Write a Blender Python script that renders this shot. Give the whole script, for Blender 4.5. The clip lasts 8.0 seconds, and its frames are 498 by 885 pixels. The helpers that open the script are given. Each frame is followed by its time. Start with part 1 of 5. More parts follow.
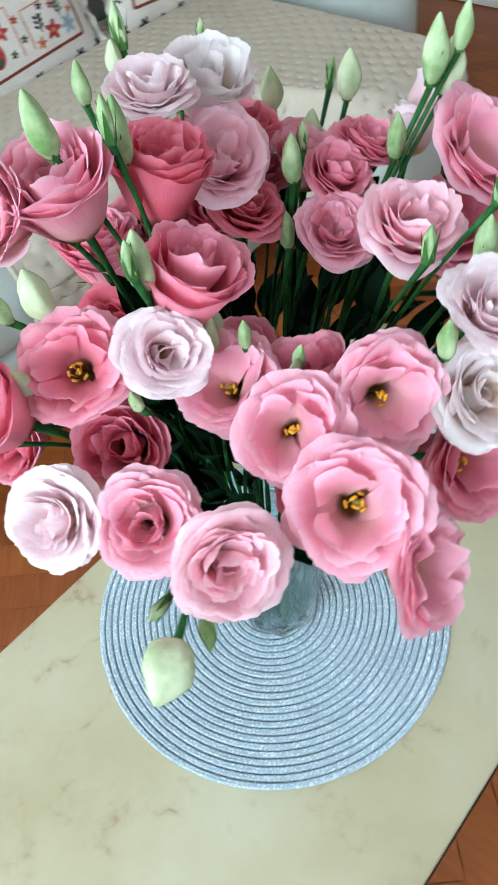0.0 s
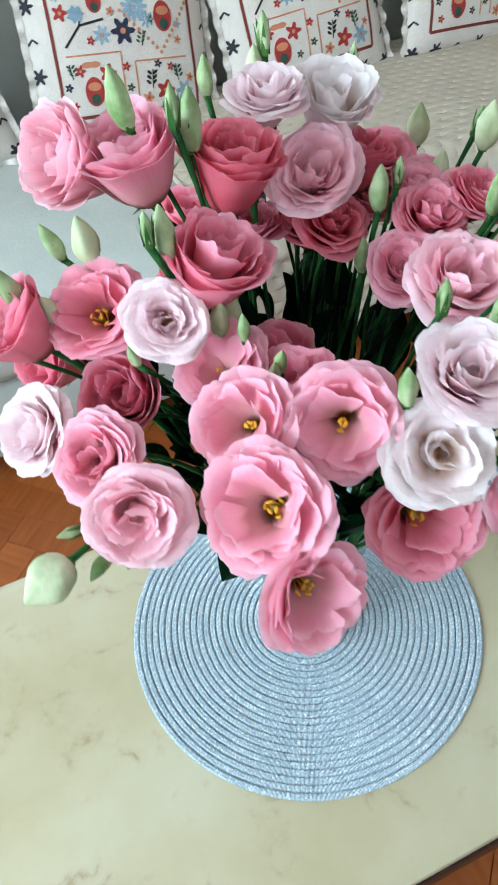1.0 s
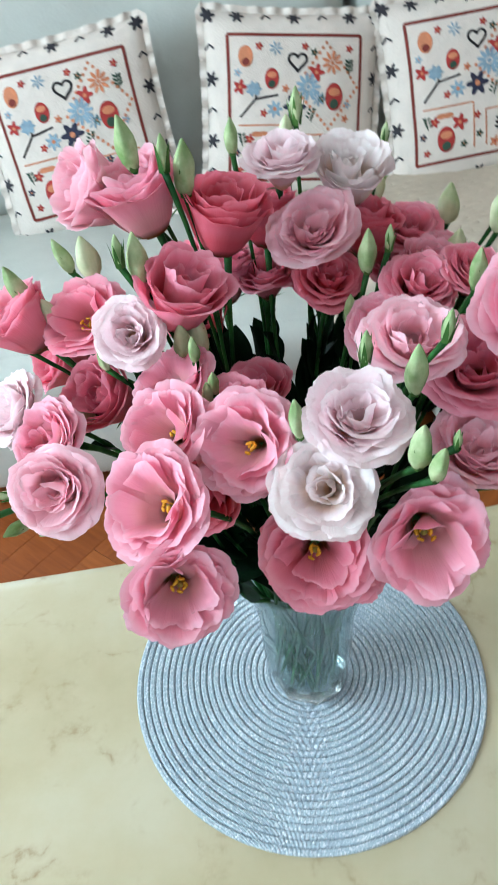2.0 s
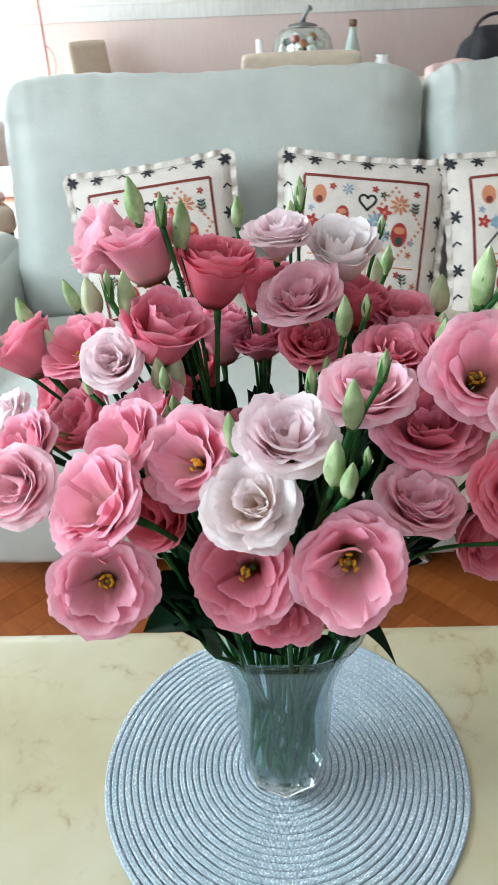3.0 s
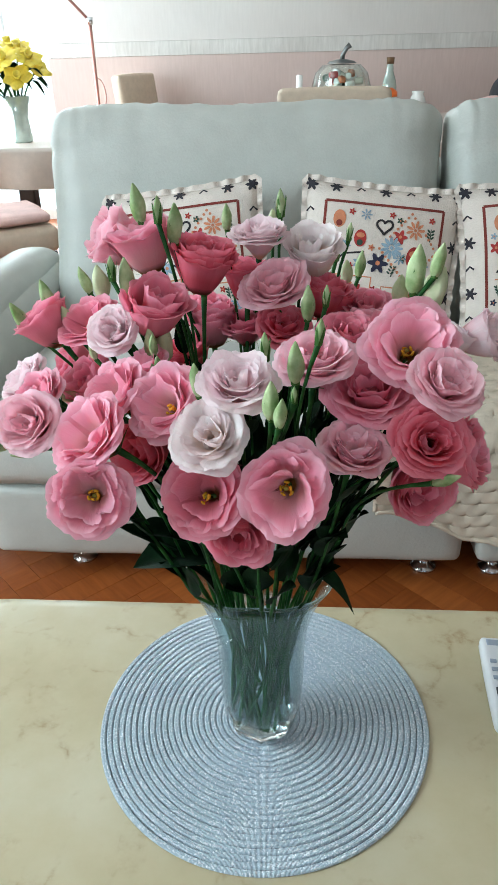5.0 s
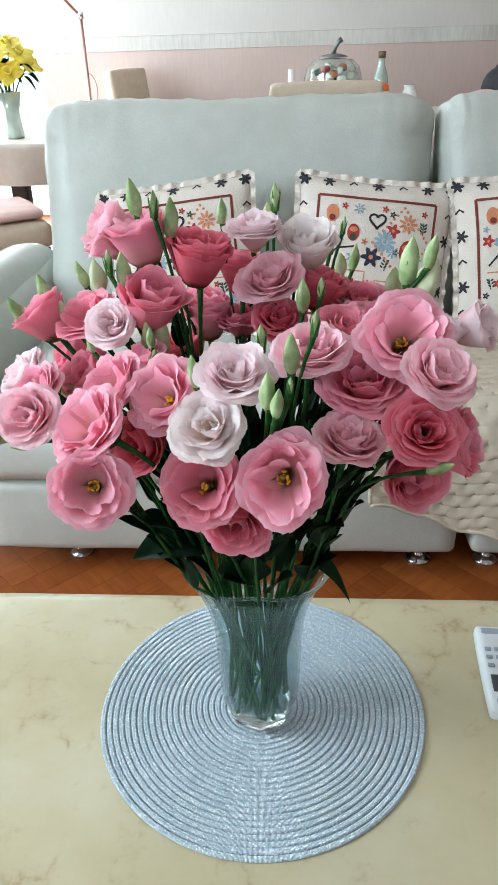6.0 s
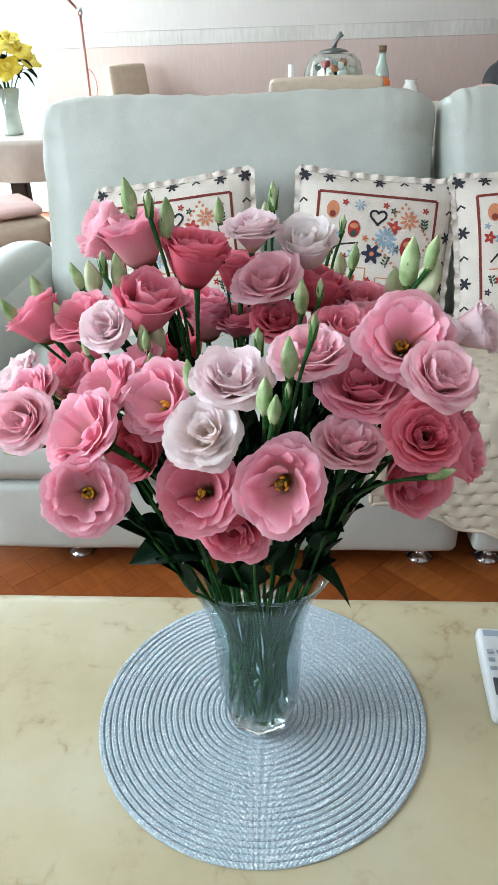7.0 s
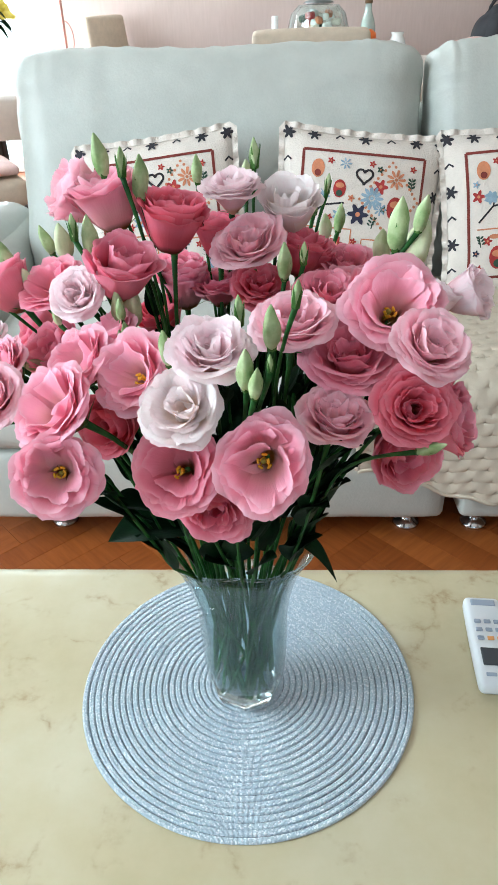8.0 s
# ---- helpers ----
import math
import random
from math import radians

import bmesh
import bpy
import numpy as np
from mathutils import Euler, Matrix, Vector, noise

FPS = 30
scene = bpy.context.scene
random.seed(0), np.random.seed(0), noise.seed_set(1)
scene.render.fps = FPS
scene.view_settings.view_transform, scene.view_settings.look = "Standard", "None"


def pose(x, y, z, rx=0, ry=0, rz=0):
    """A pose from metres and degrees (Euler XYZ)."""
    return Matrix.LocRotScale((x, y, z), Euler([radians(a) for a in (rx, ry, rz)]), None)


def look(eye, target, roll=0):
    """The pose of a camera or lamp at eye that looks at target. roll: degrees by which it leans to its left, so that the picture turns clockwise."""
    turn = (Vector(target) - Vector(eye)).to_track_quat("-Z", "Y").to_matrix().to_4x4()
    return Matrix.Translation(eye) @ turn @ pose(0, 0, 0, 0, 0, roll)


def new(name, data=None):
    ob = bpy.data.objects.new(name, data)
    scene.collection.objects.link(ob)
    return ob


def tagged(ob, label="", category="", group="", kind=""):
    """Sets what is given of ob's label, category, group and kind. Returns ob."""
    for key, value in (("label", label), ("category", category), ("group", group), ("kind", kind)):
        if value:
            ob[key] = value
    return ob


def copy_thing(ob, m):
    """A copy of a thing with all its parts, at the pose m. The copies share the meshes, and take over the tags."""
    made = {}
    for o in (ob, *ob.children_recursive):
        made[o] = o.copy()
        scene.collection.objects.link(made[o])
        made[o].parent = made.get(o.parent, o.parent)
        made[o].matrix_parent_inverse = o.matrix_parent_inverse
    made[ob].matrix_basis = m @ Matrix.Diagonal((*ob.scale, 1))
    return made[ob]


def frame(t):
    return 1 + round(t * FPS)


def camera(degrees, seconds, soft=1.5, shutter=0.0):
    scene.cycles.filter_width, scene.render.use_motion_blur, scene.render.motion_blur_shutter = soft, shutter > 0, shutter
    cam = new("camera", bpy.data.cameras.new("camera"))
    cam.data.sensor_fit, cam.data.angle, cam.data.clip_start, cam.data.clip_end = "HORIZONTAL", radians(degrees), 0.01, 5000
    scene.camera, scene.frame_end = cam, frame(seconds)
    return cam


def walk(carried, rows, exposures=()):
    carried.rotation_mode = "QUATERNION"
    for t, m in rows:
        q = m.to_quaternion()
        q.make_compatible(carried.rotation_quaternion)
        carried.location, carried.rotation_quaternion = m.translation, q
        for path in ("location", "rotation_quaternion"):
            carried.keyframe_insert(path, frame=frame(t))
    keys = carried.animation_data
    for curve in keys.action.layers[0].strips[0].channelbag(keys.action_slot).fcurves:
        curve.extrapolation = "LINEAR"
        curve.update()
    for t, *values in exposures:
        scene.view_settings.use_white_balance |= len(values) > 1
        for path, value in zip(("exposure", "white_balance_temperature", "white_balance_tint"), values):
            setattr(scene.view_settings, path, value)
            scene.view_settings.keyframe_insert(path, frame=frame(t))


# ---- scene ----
cam = camera(37.79, 8.0, soft=1.45, shutter=0.35)
# seconds; the eye in metres; turns in degrees
PATH = [
    (0.0, -0.2519, -0.2672, 1.1778, 39.13, 5.00, -49.34),
    (0.5, -0.1998, -0.3123, 1.1812, 40.22, 2.24, -34.23),
    (1.0, -0.1757, -0.3546, 1.1786, 42.09, 3.77, -24.36),
    (2.5, -0.0618, -0.4569, 1.1461, 54.93, 2.55, -5.95),
    (3.0, -0.0119, -0.4882, 1.1396, 59.18, 2.00, 0.30),
    (3.5, 0.0326, -0.5286, 1.1188, 60.71, 1.56, 5.92),
    (4.0, 0.0508, -0.5690, 1.1302, 61.98, 1.76, 7.06),
    (4.5, 0.0417, -0.5828, 1.1391, 61.19, 1.43, 5.71),
    (6.0, 0.0371, -0.6055, 1.1436, 61.07, 1.56, 3.18),
    (6.5, 0.0390, -0.6015, 1.1452, 60.92, 1.59, 2.42),
    (7.0, 0.0391, -0.5934, 1.1442, 60.75, 1.74, 3.20),
    (7.5, 0.0337, -0.5806, 1.1421, 59.23, 2.48, 1.46),
    (8.0, 0.0413, -0.5681, 1.1383, 57.85, 1.64, 2.03),
]
# seconds, stops, kelvin, tint
EXPOSURE = [(0.0, -0.32, 5450, -5), (1.0, -0.30, 5450, -5), (2.5, -0.36, 5700, -2), (3.5, -0.42, 5850, -1), (4.5, -0.66, 5850, -2), (6.0, -0.46, 5850, 0), (7.2, -0.40, 5850, 0), (8.0, -0.24, 5850, 0)]
# at the ends of the two stretches between: the eye, what it looks at, the roll
AIMED = [
    (1.2, look((-0.156, -0.380, 1.183), (0.243, 0.884, -0.315), -7.3)),
    (2.3, look((-0.062, -0.443, 1.164), (0.008, 1.143, -0.052), -4.6)),
    (4.7, look((0.040, -0.591, 1.143), (-0.109, 1.159, 0.187), -1.6)),
    (5.8, look((0.036, -0.602, 1.142), (-0.094, 1.149, 0.184), -1.6)),
]
ROWS = sorted([(t, pose(x, y, z, rx, ry, rz)) for t, x, y, z, rx, ry, rz in PATH] + AIMED, key=lambda row: row[0])
walk(cam, ROWS, EXPOSURE)

# ---- light ----
TABLE = 0.45


def linear(r, g, b):
    """Colour values of 0 to 255 as linear ones."""
    return tuple((c / 12.92 if c <= 0.04045 else ((c + 0.055) / 1.055) ** 2.4) for c in (r / 255, g / 255, b / 255)) + (1.0,)


world = bpy.data.worlds.new("daylight")
scene.world = world
world.use_nodes = True
sky = world.node_tree.nodes.new("ShaderNodeTexSky")
sky.sky_type, sky.sun_disc, sky.sun_elevation, sky.sun_rotation = "NISHITA", False, radians(38), radians(-60)
world.node_tree.links.new(sky.outputs[0], world.node_tree.nodes["Background"].inputs[0])
world.node_tree.nodes["Background"].inputs[1].default_value = 0.12


def window_light(name, eye, target, wide, high, watts, colour):
    lamp = bpy.data.lights.new(name, "AREA")
    lamp.shape, lamp.size, lamp.size_y, lamp.energy, lamp.color = "RECTANGLE", wide, high, watts, colour
    ob = new(name, lamp)
    ob.matrix_world = look(eye, target)
    return ob


window_light("window_light_west", (-2.58, -0.45, 1.80), (0.0, -0.45, 1.35), 1.7, 1.05, 126, (0.92, 0.97, 1.0))
window_light("window_light_dining", (-2.58, 3.6, 1.35), (0.0, 3.6, 1.2), 2.0, 2.0, 108, (0.90, 0.96, 1.0))
window_light("window_light_balcony", (-2.11, 5.06, 1.30), (-1.2, 0.0, 0.9), 0.68, 2.3, 88, (0.92, 0.97, 1.0))
window_light("window_light_south", (0.1, -2.86, 1.5), (0.3, 0.0, 1.0), 2.0, 1.6, 20, (0.92, 0.97, 1.0))


# ---- materials ----
def material(name):
    mat = bpy.data.materials.new(name)
    mat.use_nodes = True
    nodes = mat.node_tree.nodes
    return mat, nodes, mat.node_tree.links, nodes["Principled BSDF"]


def coords(nodes, links, scale=(1, 1, 1), kind="Object"):
    tc, mp = nodes.new("ShaderNodeTexCoord"), nodes.new("ShaderNodeMapping")
    mp.inputs["Scale"].default_value = scale
    links.new(tc.outputs[kind], mp.inputs["Vector"])
    return mp.outputs[0]


def noise_node(nodes, links, vec, scale, detail=4.0, rough=0.55, distortion=0.0):
    n = nodes.new("ShaderNodeTexNoise")
    n.inputs["Scale"].default_value, n.inputs["Detail"].default_value = scale, detail
    n.inputs["Roughness"].default_value, n.inputs["Distortion"].default_value = rough, distortion
    links.new(vec, n.inputs["Vector"])
    return n.outputs["Fac"]


def ramp(nodes, links, fac, stops):
    r = nodes.new("ShaderNodeValToRGB")
    while len(r.color_ramp.elements) < len(stops):
        r.color_ramp.elements.new(0.5)
    for e, (p, c) in zip(r.color_ramp.elements, stops):
        e.position, e.color = p, c
    links.new(fac, r.inputs[0])
    return r.outputs[0]


def mixed(nodes, links, fac, a, b, mode="MIX"):
    m = nodes.new("ShaderNodeMix")
    m.data_type, m.blend_type = "RGBA", mode
    for sock, val in ((m.inputs[0], fac), (m.inputs[6], a), (m.inputs[7], b)):
        if isinstance(val, (int, float, tuple)):
            sock.default_value = val
        else:
            links.new(val, sock)
    return m.outputs[2]


def bumped(nodes, links, bsdf, height, strength, distance):
    b = nodes.new("ShaderNodeBump")
    b.inputs["Strength"].default_value, b.inputs["Distance"].default_value = strength, distance
    links.new(height, b.inputs["Height"])
    links.new(b.outputs[0], bsdf.inputs["Normal"])
    return b


def plain(name, colour, rough=0.5, metal=0.0, grain=40.0, amount=0.12, bump=0.15, coat=0.0):
    """A surface of one colour with fine grain, larger stains and a little relief."""
    mat, nodes, links, bsdf = material(name)
    vec = coords(nodes, links)
    fine, wide = noise_node(nodes, links, vec, grain), noise_node(nodes, links, vec, grain / 9, 3)
    dark = tuple(c * (1 - amount) for c in colour[:3]) + (1,)
    pale = tuple(min(1, c * (1 + amount * 0.6)) for c in colour[:3]) + (1,)
    c1 = ramp(nodes, links, wide, [(0.3, dark), (0.7, pale)])
    c2 = ramp(nodes, links, fine, [(0.3, (1 - amount,) * 3 + (1,)), (0.7, (1, 1, 1, 1))])
    links.new(mixed(nodes, links, 0.6, c1, c2, "MULTIPLY"), bsdf.inputs["Base Color"])
    bsdf.inputs["Roughness"].default_value, bsdf.inputs["Metallic"].default_value = rough, metal
    bsdf.inputs["Coat Weight"].default_value = coat
    if bump:
        bumped(nodes, links, bsdf, fine, bump, 0.01)
    return mat


def petal_material(name, body, rim, throat, eye, passing=(1.0, 0.80, 0.86, 1)):
    """A thin petal: colour runs from the throat to the rim, with fine veins; some light passes through it."""
    mat, nodes, links, bsdf = material(name)
    uv = nodes.new("ShaderNodeUVMap")
    sep = nodes.new("ShaderNodeSeparateXYZ")
    links.new(uv.outputs[0], sep.inputs[0])
    along = ramp(nodes, links, sep.outputs[1], [(0.0, eye), (0.11, eye), (0.24, throat), (0.42, throat), (0.66, body), (0.84, body), (1.0, rim)])
    mp = nodes.new("ShaderNodeMapping")
    mp.inputs["Scale"].default_value = (30, 2.0, 1)
    links.new(uv.outputs[0], mp.inputs[0])
    veins = noise_node(nodes, links, mp.outputs[0], 1.0, 5)
    blotch = noise_node(nodes, links, coords(nodes, links), 45, 3)
    shade = mixed(nodes, links, 0.5, ramp(nodes, links, veins, [(0.3, (0.95, 0.84, 0.87, 1)), (0.65, (1, 1, 1, 1))]),
                  ramp(nodes, links, blotch, [(0.3, (0.96, 0.88, 0.90, 1)), (0.7, (1, 1, 1, 1))]), "MULTIPLY")
    info = nodes.new("ShaderNodeObjectInfo")
    vary = ramp(nodes, links, info.outputs["Random"], [(0.0, (0.97, 0.91, 0.93, 1)), (1.0, (1, 1, 1, 1))])
    col = mixed(nodes, links, 1.0, mixed(nodes, links, 0.45, along, shade, "MULTIPLY"), vary, "MULTIPLY")
    links.new(col, bsdf.inputs["Base Color"])
    bsdf.inputs["Roughness"].default_value = 0.5
    bsdf.inputs["Specular IOR Level"].default_value = 0.22
    bumped(nodes, links, bsdf, veins, 0.25, 0.002)
    tr = nodes.new("ShaderNodeBsdfTranslucent")
    links.new(mixed(nodes, links, 1.0, col, passing, "MULTIPLY"), tr.inputs[0])
    mx = nodes.new("ShaderNodeMixShader")
    mx.inputs[0].default_value = 0.42
    links.new(bsdf.outputs[0], mx.inputs[1])
    links.new(tr.outputs[0], mx.inputs[2])
    links.new(mx.outputs[0], nodes["Material Output"].inputs[0])
    return mat


PETAL = {
    "white": petal_material("petal_white", linear(255, 253, 252), linear(255, 254, 253), linear(255, 245, 232), linear(246, 216, 174), (1.0, 0.98, 0.96, 1)),
    "blush": petal_material("petal_blush", linear(255, 245, 247), linear(255, 249, 250), linear(255, 234, 236), linear(240, 208, 172), (1.0, 0.95, 0.96, 1)),
    "pale": petal_material("petal_pale", linear(255, 216, 226), linear(255, 230, 237), linear(254, 210, 217), linear(220, 178, 134), (1.0, 0.91, 0.94, 1)),
    # pink's throat: its own cream tone, lightened further for glow in the deep funnel
    "pink": petal_material("petal_pink", linear(250, 187, 206), linear(253, 213, 226), linear(251, 202, 207), linear(142, 104, 54), (1.0, 0.86, 0.90, 1)),
    "rose": petal_material("petal_rose", linear(247, 165, 186), linear(250, 193, 209), linear(243, 156, 170), linear(138, 84, 50), (1.0, 0.84, 0.89, 1)),
    "coral": petal_material("petal_coral", linear(240, 135, 155), linear(245, 164, 181), linear(232, 112, 129), linear(124, 58, 46), (1.0, 0.82, 0.87, 1)),
}


def plant_material(name, low, high, rough, translucent):
    mat, nodes, links, bsdf = material(name)
    vec = coords(nodes, links)
    mottled = noise_node(nodes, links, vec, 60, 4)
    streak = noise_node(nodes, links, coords(nodes, links, (220, 220, 18)), 1.0, 3)
    col = mixed(nodes, links, 0.45, ramp(nodes, links, mottled, [(0.3, low), (0.7, high)]),
                ramp(nodes, links, streak, [(0.35, (0.72, 0.76, 0.7, 1)), (0.7, (1, 1, 1, 1))]), "MULTIPLY")
    links.new(col, bsdf.inputs["Base Color"])
    bsdf.inputs["Roughness"].default_value = rough
    bsdf.inputs["Specular IOR Level"].default_value = 0.10
    bumped(nodes, links, bsdf, streak, 0.25, 0.002)
    if translucent:
        tr, mx = nodes.new("ShaderNodeBsdfTranslucent"), nodes.new("ShaderNodeMixShader")
        links.new(col, tr.inputs[0])
        mx.inputs[0].default_value = translucent
        links.new(bsdf.outputs[0], mx.inputs[1])
        links.new(tr.outputs[0], mx.inputs[2])
        links.new(mx.outputs[0], nodes["Material Output"].inputs[0])
    return mat


STEM = plant_material("stem_green", linear(26, 60, 30), linear(60, 106, 52), 0.5, 0)
SEPAL = plant_material("sepal_green", linear(50, 88, 40), linear(96, 134, 70), 0.5, 0.15)
BUD = plant_material("bud_pale_green", linear(120, 154, 90), linear(210, 222, 178), 0.5, 0.15)
BUDWHITE = plant_material("bud_cream", linear(186, 202, 150), linear(230, 232, 200), 0.5, 0.2)
# far darker than real foliage: shade inside the bunch is put into this green
LEAF = plant_material("leaf_green_shaded", linear(7, 25, 13), linear(18, 46, 22), 0.58, 0.03)
STAMEN = plain("stamen_yellow", linear(232, 178, 30), 0.6, 0, 900, 0.3)
PISTIL = plain("pistil_dark", linear(150, 140, 50), 0.6, 0, 900, 0.3)
DAFFODIL = plain("petal_yellow", linear(252, 224, 84), 0.5, 0, 90, 0.2)

LEATHER = plain("leather_pale_grey", linear(189, 192, 186), 0.42, 0, 160, 0.05, 0.12)
LINEN = plain("cloth_cream", linear(226, 220, 208), 0.85, 0, 300, 0.08, 0.3)
CLOTH = plain("cloth_white", linear(222, 212, 203), 0.85, 0, 260, 0.06, 0.3)
QUILT = plain("quilt_cream", linear(196, 184, 166), 0.85, 0, 420, 0.05, 0.15)
CHROME = plain("chrome", linear(205, 205, 208), 0.15, 1.0, 60, 0.05, 0)
DARKWOOD = plain("wood_dark_brown", linear(52, 36, 30), 0.4, 0, 50, 0.25)
CHAIRCLOTH = plain("cloth_beige_chair", linear(206, 188, 168), 0.8, 0, 300, 0.08, 0.25)
PLASTIC = plain("plastic_white", linear(210, 213, 217), 0.35, 0, 90, 0.03, 0.03)
KEYGREY = plain("rubber_grey", linear(150, 160, 176), 0.5, 0, 90, 0.05, 0)
KEYORANGE = plain("rubber_orange", linear(226, 160, 96), 0.5, 0, 90, 0.05, 0)
SCREEN = plain("screen_grey", linear(58, 62, 68), 0.15, 0, 60, 0.05, 0)
ORANGE = plain("plastic_orange", linear(238, 118, 48), 0.4, 0, 60, 0.08, 0)
CERAMIC = plain("ceramic_white", linear(240, 240, 238), 0.25, 0, 60, 0.03, 0)
CORK = plain("cork_brown", linear(120, 92, 66), 0.8, 0, 200, 0.2)
BLACK = plain("fabric_black", linear(34, 32, 38), 0.7, 0, 120, 0.2)
PINKCLOTH = plain("fabric_pink", linear(226, 192, 186), 0.8, 0, 120, 0.12)
WHITEPAINT = plain("paint_white", linear(238, 236, 230), 0.5, 0, 30, 0.04, 0.05)
COPPER = plain("metal_rose", linear(176, 128, 118), 0.35, 0.8, 60, 0.08, 0)
BACKING = plain("thread_grey", linear(122, 133, 143), 0.8, 0, 400, 0.15)
TABLEEDGE = plain("edge_dark", linear(40, 30, 26), 0.4, 0, 50, 0.2)
INK = {k: plain("print_" + k, linear(*c), 0.85, 0, 500, 0.18, 0.2) for k, c in dict(
    brown=(122, 50, 42), red=(168, 52, 50), orange=(206, 134, 98), blue=(146, 170, 188), navy=(44, 46, 70), green=(54, 78, 64), black=(38, 34, 38), dark=(46, 44, 52)).items()}


def marble_material():
    mat, nodes, links, bsdf = material("marble_cream")
    vec = coords(nodes, links)
    cloud = noise_node(nodes, links, vec, 7, 6, 0.6)
    base = ramp(nodes, links, cloud, [(0.25, linear(176, 164, 130)), (0.5, linear(188, 178, 147)), (0.75, linear(197, 190, 164))])
    bent = nodes.new("ShaderNodeVectorMath")
    bent.operation = "MULTIPLY_ADD"
    warp = nodes.new("ShaderNodeTexNoise")
    warp.inputs["Scale"].default_value, warp.inputs["Detail"].default_value = 9, 5
    links.new(vec, warp.inputs["Vector"])
    links.new(warp.outputs["Color"], bent.inputs[0])
    bent.inputs[1].default_value = (0.16, 0.16, 0.16)
    links.new(vec, bent.inputs[2])
    cells = nodes.new("ShaderNodeTexVoronoi")
    cells.feature, cells.inputs["Scale"].default_value = "DISTANCE_TO_EDGE", 15
    links.new(bent.outputs[0], cells.inputs["Vector"])
    line = ramp(nodes, links, cells.outputs["Distance"], [(0.0, (1, 1, 1, 1)), (0.05, (0.42, 0.42, 0.42, 1)), (0.16, (0, 0, 0, 1))])
    patch = ramp(nodes, links, noise_node(nodes, links, vec, 13, 4, 0.6), [(0.50, (0, 0, 0, 1)), (0.62, (1, 1, 1, 1))])
    fac = mixed(nodes, links, 1.0, line, patch, "MULTIPLY")
    broken = ramp(nodes, links, noise_node(nodes, links, vec, 95, 5, 0.7), [(0.36, (0.15, 0.15, 0.15, 1)), (0.62, (1, 1, 1, 1))])
    soft = mixed(nodes, links, 1.0, mixed(nodes, links, 1.0, fac, broken, "MULTIPLY"), (0.66, 0.66, 0.66, 1), "MULTIPLY")
    links.new(mixed(nodes, links, soft, base, linear(134, 98, 54)), bsdf.inputs["Base Color"])
    bsdf.inputs["Roughness"].default_value = 0.32
    return mat


def mat_material():
    """Grey cord with short threads of glitter across it."""
    mat, nodes, links, bsdf = material("cord_silver_grey")
    uv = nodes.new("ShaderNodeUVMap")
    mp = nodes.new("ShaderNodeMapping")
    mp.inputs["Scale"].default_value = (1, 1, 1)
    links.new(uv.outputs[0], mp.inputs[0])
    wave = nodes.new("ShaderNodeTexWave")
    wave.wave_type, wave.bands_direction = "BANDS", "X"
    wave.inputs["Scale"].default_value, wave.inputs["Distortion"].default_value = 55, 1.5
    wave.inputs["Detail"].default_value, wave.inputs["Detail Scale"].default_value = 2, 2
    links.new(mp.outputs[0], wave.inputs["Vector"])
    obj = coords(nodes, links)
    spark = nodes.new("ShaderNodeTexVoronoi")
    spark.inputs["Scale"].default_value = 760
    links.new(obj, spark.inputs["Vector"])
    sep = nodes.new("ShaderNodeSeparateColor")
    links.new(spark.outputs["Color"], sep.inputs[0])
    glit = ramp(nodes, links, sep.outputs[0], [(0.70, (0, 0, 0, 1)), (0.84, (1, 1, 1, 1))])
    base = ramp(nodes, links, wave.outputs["Fac"], [(0.15, linear(164, 182, 195)), (0.75, linear(206, 220, 229))])
    blot = ramp(nodes, links, noise_node(nodes, links, obj, 22, 3), [(0.3, (0.86, 0.88, 0.92, 1)), (0.7, (1, 1, 1, 1))])
    col = mixed(nodes, links, 1.0, base, blot, "MULTIPLY")
    links.new(mixed(nodes, links, glit, col, linear(236, 240, 246)), bsdf.inputs["Base Color"])
    links.new(mixed(nodes, links, glit, (0.0, 0, 0, 1), (0.75, 0.75, 0.75, 1)), bsdf.inputs["Metallic"])
    bsdf.inputs["Roughness"].default_value = 0.4
    bumped(nodes, links, bsdf, wave.outputs["Fac"], 0.6, 0.002)
    return mat


def floor_material():
    mat, nodes, links, bsdf = material("parquet_orange_brown")
    info = nodes.new("ShaderNodeObjectInfo")
    vec = coords(nodes, links, (40, 4, 4))
    grain = noise_node(nodes, links, vec, 1.6, 6, 0.6, 0.6)
    geo, add, wrap = nodes.new("ShaderNodeNewGeometry"), nodes.new("ShaderNodeMath"), nodes.new("ShaderNodeMath")
    add.operation, wrap.operation = "ADD", "FRACT"
    links.new(info.outputs["Random"], add.inputs[0])
    links.new(geo.outputs["Random Per Island"], add.inputs[1])
    links.new(add.outputs[0], wrap.inputs[0])
    tone = ramp(nodes, links, wrap.outputs[0], [(0.0, linear(140, 74, 30)), (0.5, linear(154, 84, 36)), (1.0, linear(168, 96, 44))])
    streak = ramp(nodes, links, grain, [(0.3, (0.62, 0.55, 0.5, 1)), (0.65, (1, 1, 1, 1))])
    links.new(mixed(nodes, links, 0.75, tone, streak, "MULTIPLY"), bsdf.inputs["Base Color"])
    bsdf.inputs["Roughness"].default_value = 0.42
    bsdf.inputs["Coat Weight"].default_value, bsdf.inputs["Coat Roughness"].default_value = 0.08, 0.25
    bumped(nodes, links, bsdf, grain, 0.15, 0.004)
    return mat


